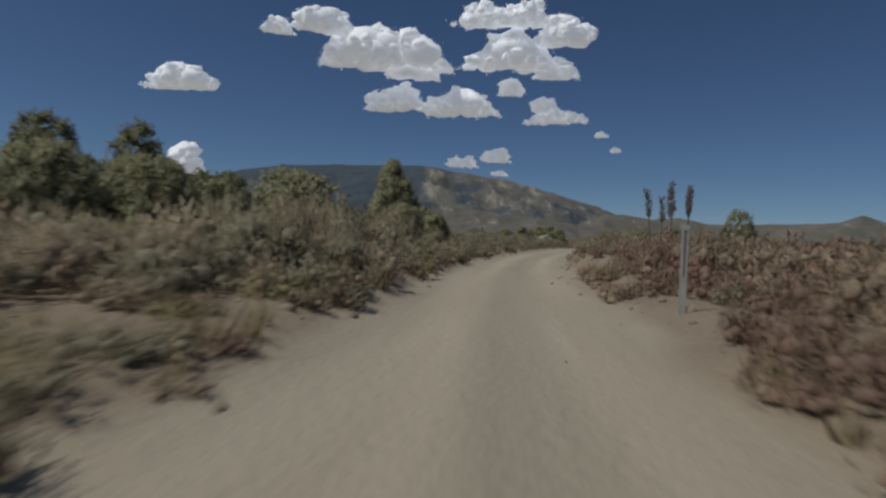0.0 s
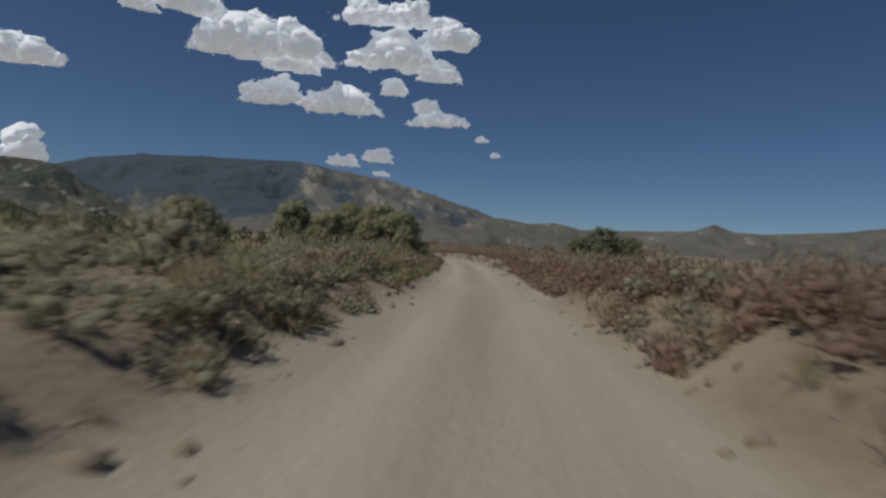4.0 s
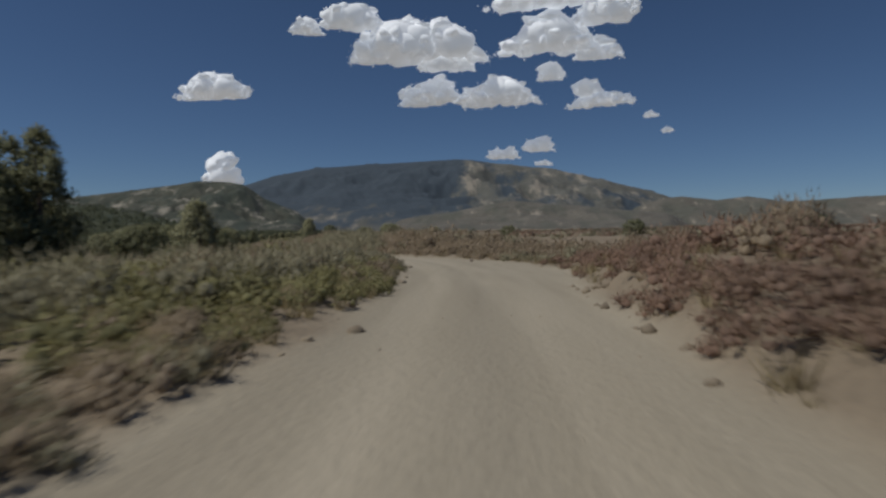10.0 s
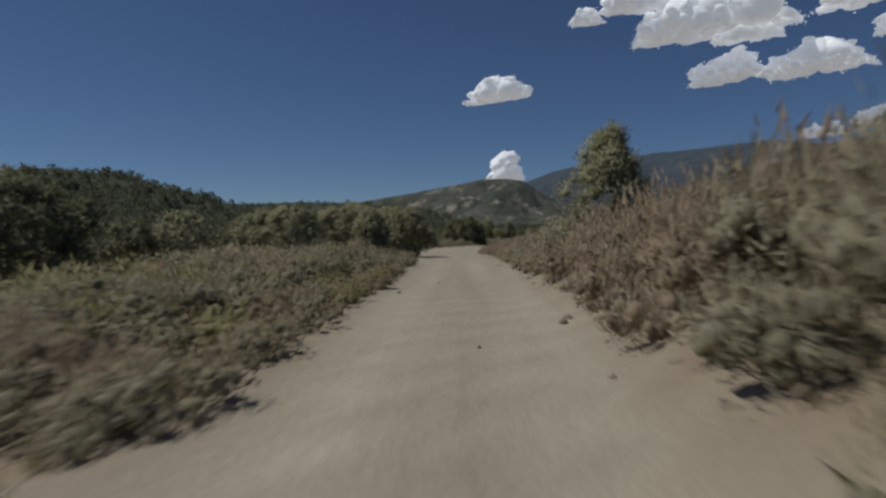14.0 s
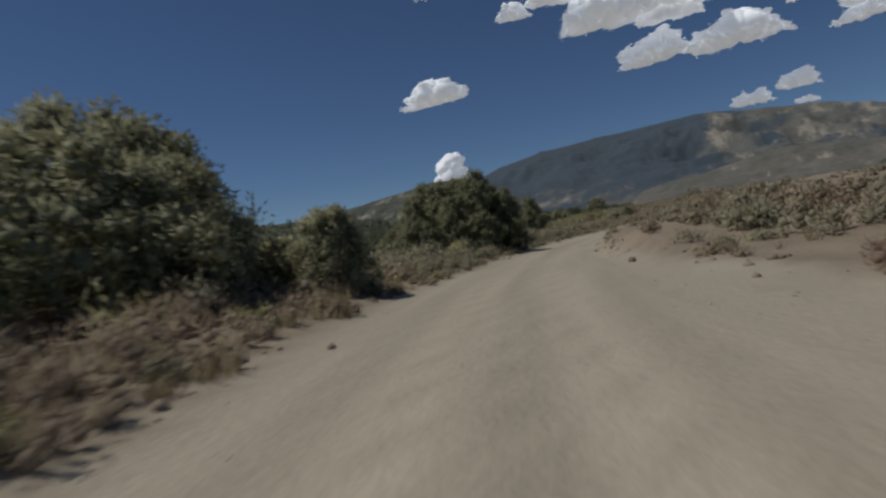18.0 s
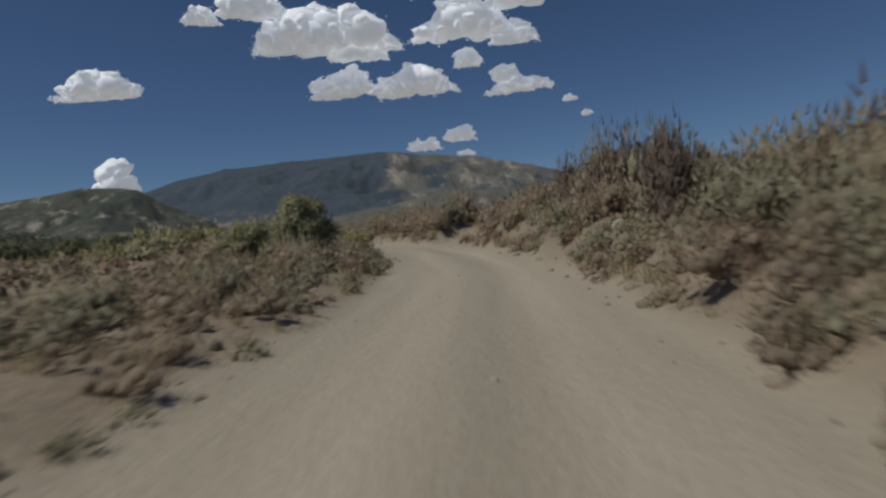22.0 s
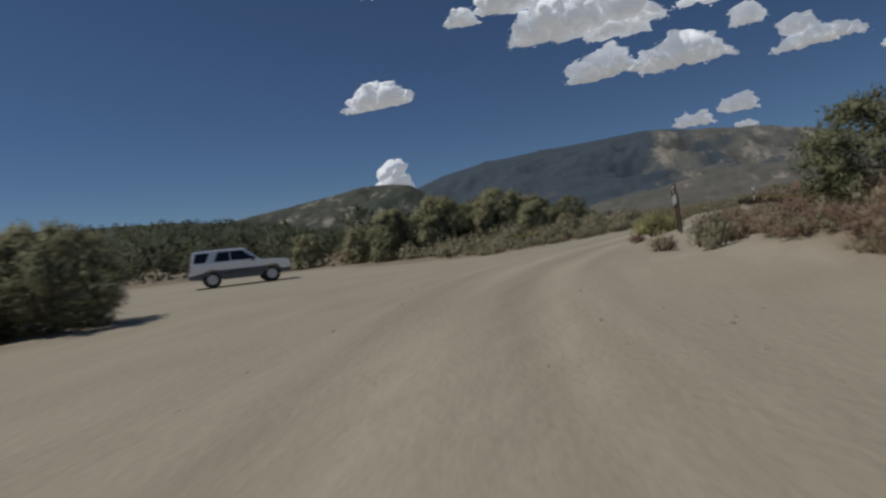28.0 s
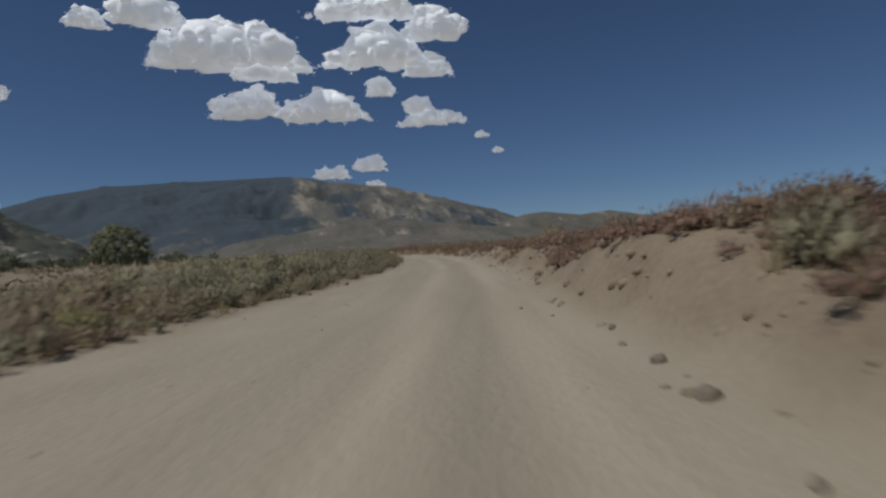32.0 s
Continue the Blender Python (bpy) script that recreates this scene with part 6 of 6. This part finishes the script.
    pane([b0 + Vector((-0.7, 0, 0)), b0 + Vector((0.7, 0, 0)), b1 + Vector((0.6, 0, 0)), b1 + Vector((-0.6, 0, 0))], "rear_window", label="dark rear window")
    part("grille", box(bmesh.new(), (0.9, 0.06, 0.16), (0, 2.34, 0.90), bevel=0.02), BLACK, car, "black front grille")
    part("number_plate", box(bmesh.new(), (0.30, 0.012, 0.15), (0, -2.42, 0.82)), PALE, car, "plain pale plate")
    car.matrix_basis = pose(x, y, put(x, y, 0.01), 0, 0, turn)
    return tagged(car, "silver-white sport utility car parked on the sand", "car")


suv(-73.4, 493.6, -47)

# ---- signs, flags and tape ----
BROWN = material("brown_sign_paint", (0.075, 0.030, 0.026), (0.062, 0.026, 0.022), 0.5, 3, 60, 0)
WHITE = material("white_sign_paint", (0.78, 0.77, 0.74), (0.70, 0.69, 0.66), 0.5, 5, 60, 0)
WOOD = material("weathered_post_wood", (0.115, 0.075, 0.055), (0.075, 0.052, 0.04), 0.85, 7, 70, 0.5)
TAPE = material("yellow_tape", (0.62, 0.50, 0.08), (0.52, 0.42, 0.07), 0.45, 3, 30, 0, leaf=0.3)


def trail_sign(x, y, turn):
    thing = new("trail_sign")
    lean = pose(0, 0, 0, 0, -7, 0)
    part("board", box(bmesh.new(), (0.84, 0.03, 0.86), lean @ Vector((0, 0, 1.50)), lean, bevel=0.008), BROWN, thing, "dark brown painted board")
    for sx in (-0.24, 0.24):
        bm = rod(bmesh.new(), lean @ Vector((sx, 0.055, -0.12)), lean @ Vector((sx, 0.055, 1.55)), 0.048, 0.042, 10)
        part("post", bm, WOOD, thing, "weathered round timber post")
    for k, (cx, w) in enumerate(((-0.16, 0.27), (0.17, 0.22))):
        part("lettering", box(bmesh.new(), (w, 0.006, 0.055), lean @ Vector((cx, -0.018, 1.83)), lean), WHITE, thing, "line of white lettering")
    bm = box(bmesh.new(), (0.12, 0.006, 0.04), lean @ Vector((0, -0.018, 1.67)), lean)
    for sx in (-1, 1):
        vs = [bm.verts.new(lean @ Vector((sx * px, py, 1.67 + pz))) for py in (-0.021, -0.015) for px, pz in ((0.05, 0.055), (0.125, 0.0), (0.05, -0.055))]
        bm.faces.new(vs[:3]), bm.faces.new(vs[3:])
        for q in range(3):
            bm.faces.new((vs[q], vs[(q + 1) % 3], vs[3 + (q + 1) % 3], vs[3 + q]))
    part("arrow", bm, WHITE, thing, "white double-headed arrow")
    for k in range(3):
        cx = -0.265 + 0.265 * k
        plate = part("symbol_plate", box(bmesh.new(), (0.185, 0.006, 0.36), lean @ Vector((cx, -0.018, 1.33)), lean, bevel=0.002), WHITE, thing, "white plate with dark symbols")
        part("symbol", box(bmesh.new(), (0.075, 0.006, 0.085), lean @ Vector((cx, -0.0225, 1.24)), lean @ pose(0, 0, 0, 0, 45, 0)), BLACK, plate, "dark diamond mark")
        part("symbol", box(bmesh.new(), (0.085, 0.006, 0.035), lean @ Vector((cx, -0.0225, 1.42)), lean @ pose(0, 0, 0, 0, 20, 0)), BLACK, plate, "dark slanted mark")
    thing.matrix_basis = pose(x, y, put(x, y, 0.02), 0, 0, turn) @ Matrix.Diagonal((0.88, 0.88, 0.95, 1))
    return tagged(thing, "brown trail sign with white symbols on two leaning posts", "sign")


trail_sign(-52.8, 492.6, -80)


def marker(x, y):
    """A square white trail marker with a dark slash, on a post wrapped with tape."""
    thing = new("trail_marker")
    part("post", box(bmesh.new(), (0.07, 0.07, 1.75), (0, 0, 0.83), bevel=0.008), WOOD, thing, "dark timber post")
    part("plate", box(bmesh.new(), (0.21, 0.014, 0.24), (0, -0.046, 1.80), bevel=0.004), WHITE, thing, "white square plate")
    part("slash", box(bmesh.new(), (0.20, 0.006, 0.035), (0.02, -0.057, 1.80), pose(0, 0, 0, 0, 40, 0)), BLACK, thing, "dark diagonal mark")
    part("wrap", box(bmesh.new(), (0.085, 0.085, 0.34), (0, 0, 1.12), bevel=0.01), WHITE, thing, "white wrapping with a yellow end")
    part("tape_end", box(bmesh.new(), (0.09, 0.09, 0.08), (0, 0, 0.92), bevel=0.01), TAPE, thing, "yellow tape wound on the post")
    thing.matrix_basis = pose(x, y, put(x, y, 0.04), 0, 0, -14)
    return tagged(thing, "square white trail marker on a taped post", "sign")


marker(-45.6, 521.6)


def tape(points, label):
    """A sagging yellow ribbon through the points."""
    v, f = [], []
    for k, (a, b) in enumerate(zip(points, points[1:])):
        for u in np.linspace(0, 1, 14):
            p = np.array(a) * (1 - u) + np.array(b) * u - (0, 0, 0.22 * math.sin(u * math.pi))
            tw = 0.6 * math.sin(u * 7 + k)
            side = np.array([-math.sin(tw) * 0.3, math.sin(tw) * 0.3, math.cos(tw)]) * 0.045
            v += [p - side, p + side]
    n = len(v) // 2
    f = [(2 * i, 2 * i + 2, 2 * i + 3, 2 * i + 1) for i in range(n - 1) if (i + 1) % 14]
    tagged(new("barrier_tape", mesh_of("barrier_tape", v, f, TAPE)), label, "tape")


g = put(-37.9, 525.2)
tape([(-45.6, 521.55, put(-45.6, 521.6) + 1.18), (-38.1, 525, g + 0.62)], "yellow barrier tape from the marker post across the side track")
tape([(-38.1, 525, g + 0.62), (-34.7, 523.3, put(-34.7, 523.3) + 0.18), (-30, 521, put(-30, 521) + 0.12)], "slack yellow barrier tape across the sandy side track")
tape([(-61.9, 505.3, put(-61.9, 505.3) + 0.85), (-60.6, 505.0, put(-60.6, 505.0) + 0.85)], "yellow barrier tape between bushes across a gap")


def taped_stump(x, y):
    thing = new("taped_stump")
    part("stump", rod(bmesh.new(), (0, 0, -0.1), (0.03, 0, 0.62), 0.16, 0.13, 12), WOOD, thing, "dark sawn stump")
    part("tape_band", rod(bmesh.new(), (0.02, 0, 0.42), (0.025, 0, 0.58), 0.158, 0.15, 12), TAPE, thing, "yellow tape band")
    thing.matrix_basis = pose(x, y, put(x, y))
    tagged(thing, "low dark stump wrapped with yellow tape", "stump")


taped_stump(-38.05, 525.15)


def pennant(x, y):
    """A white pointed marker on a thin stake in the brush."""
    thing = new("pennant_marker")
    part("stake", rod(bmesh.new(), (0, 0, -0.1), (0.03, 0, 1.25), 0.016, 0.014), WOOD, thing, "thin timber stake")
    bm = bmesh.new()
    vs = [bm.verts.new(p) for yy in (-0.012, -0.022) for p in ((-0.10, yy, 0.78), (0.16, yy, 1.34), (0.12, yy, 0.82), (0.0, yy, 0.72))]
    bm.faces.new(vs[:4]), bm.faces.new(vs[4:])
    for q in range(4):
        bm.faces.new((vs[q], vs[(q + 1) % 4], vs[4 + (q + 1) % 4], vs[4 + q]))
    part("pennant", bm, WHITE, thing, "white pointed sheet")
    thing.matrix_basis = pose(x, y, put(x, y), 0, 0, 10)
    tagged(thing, "white pointed pennant on a stake in the brush", "marker")


pennant(-53.4, 520.4)
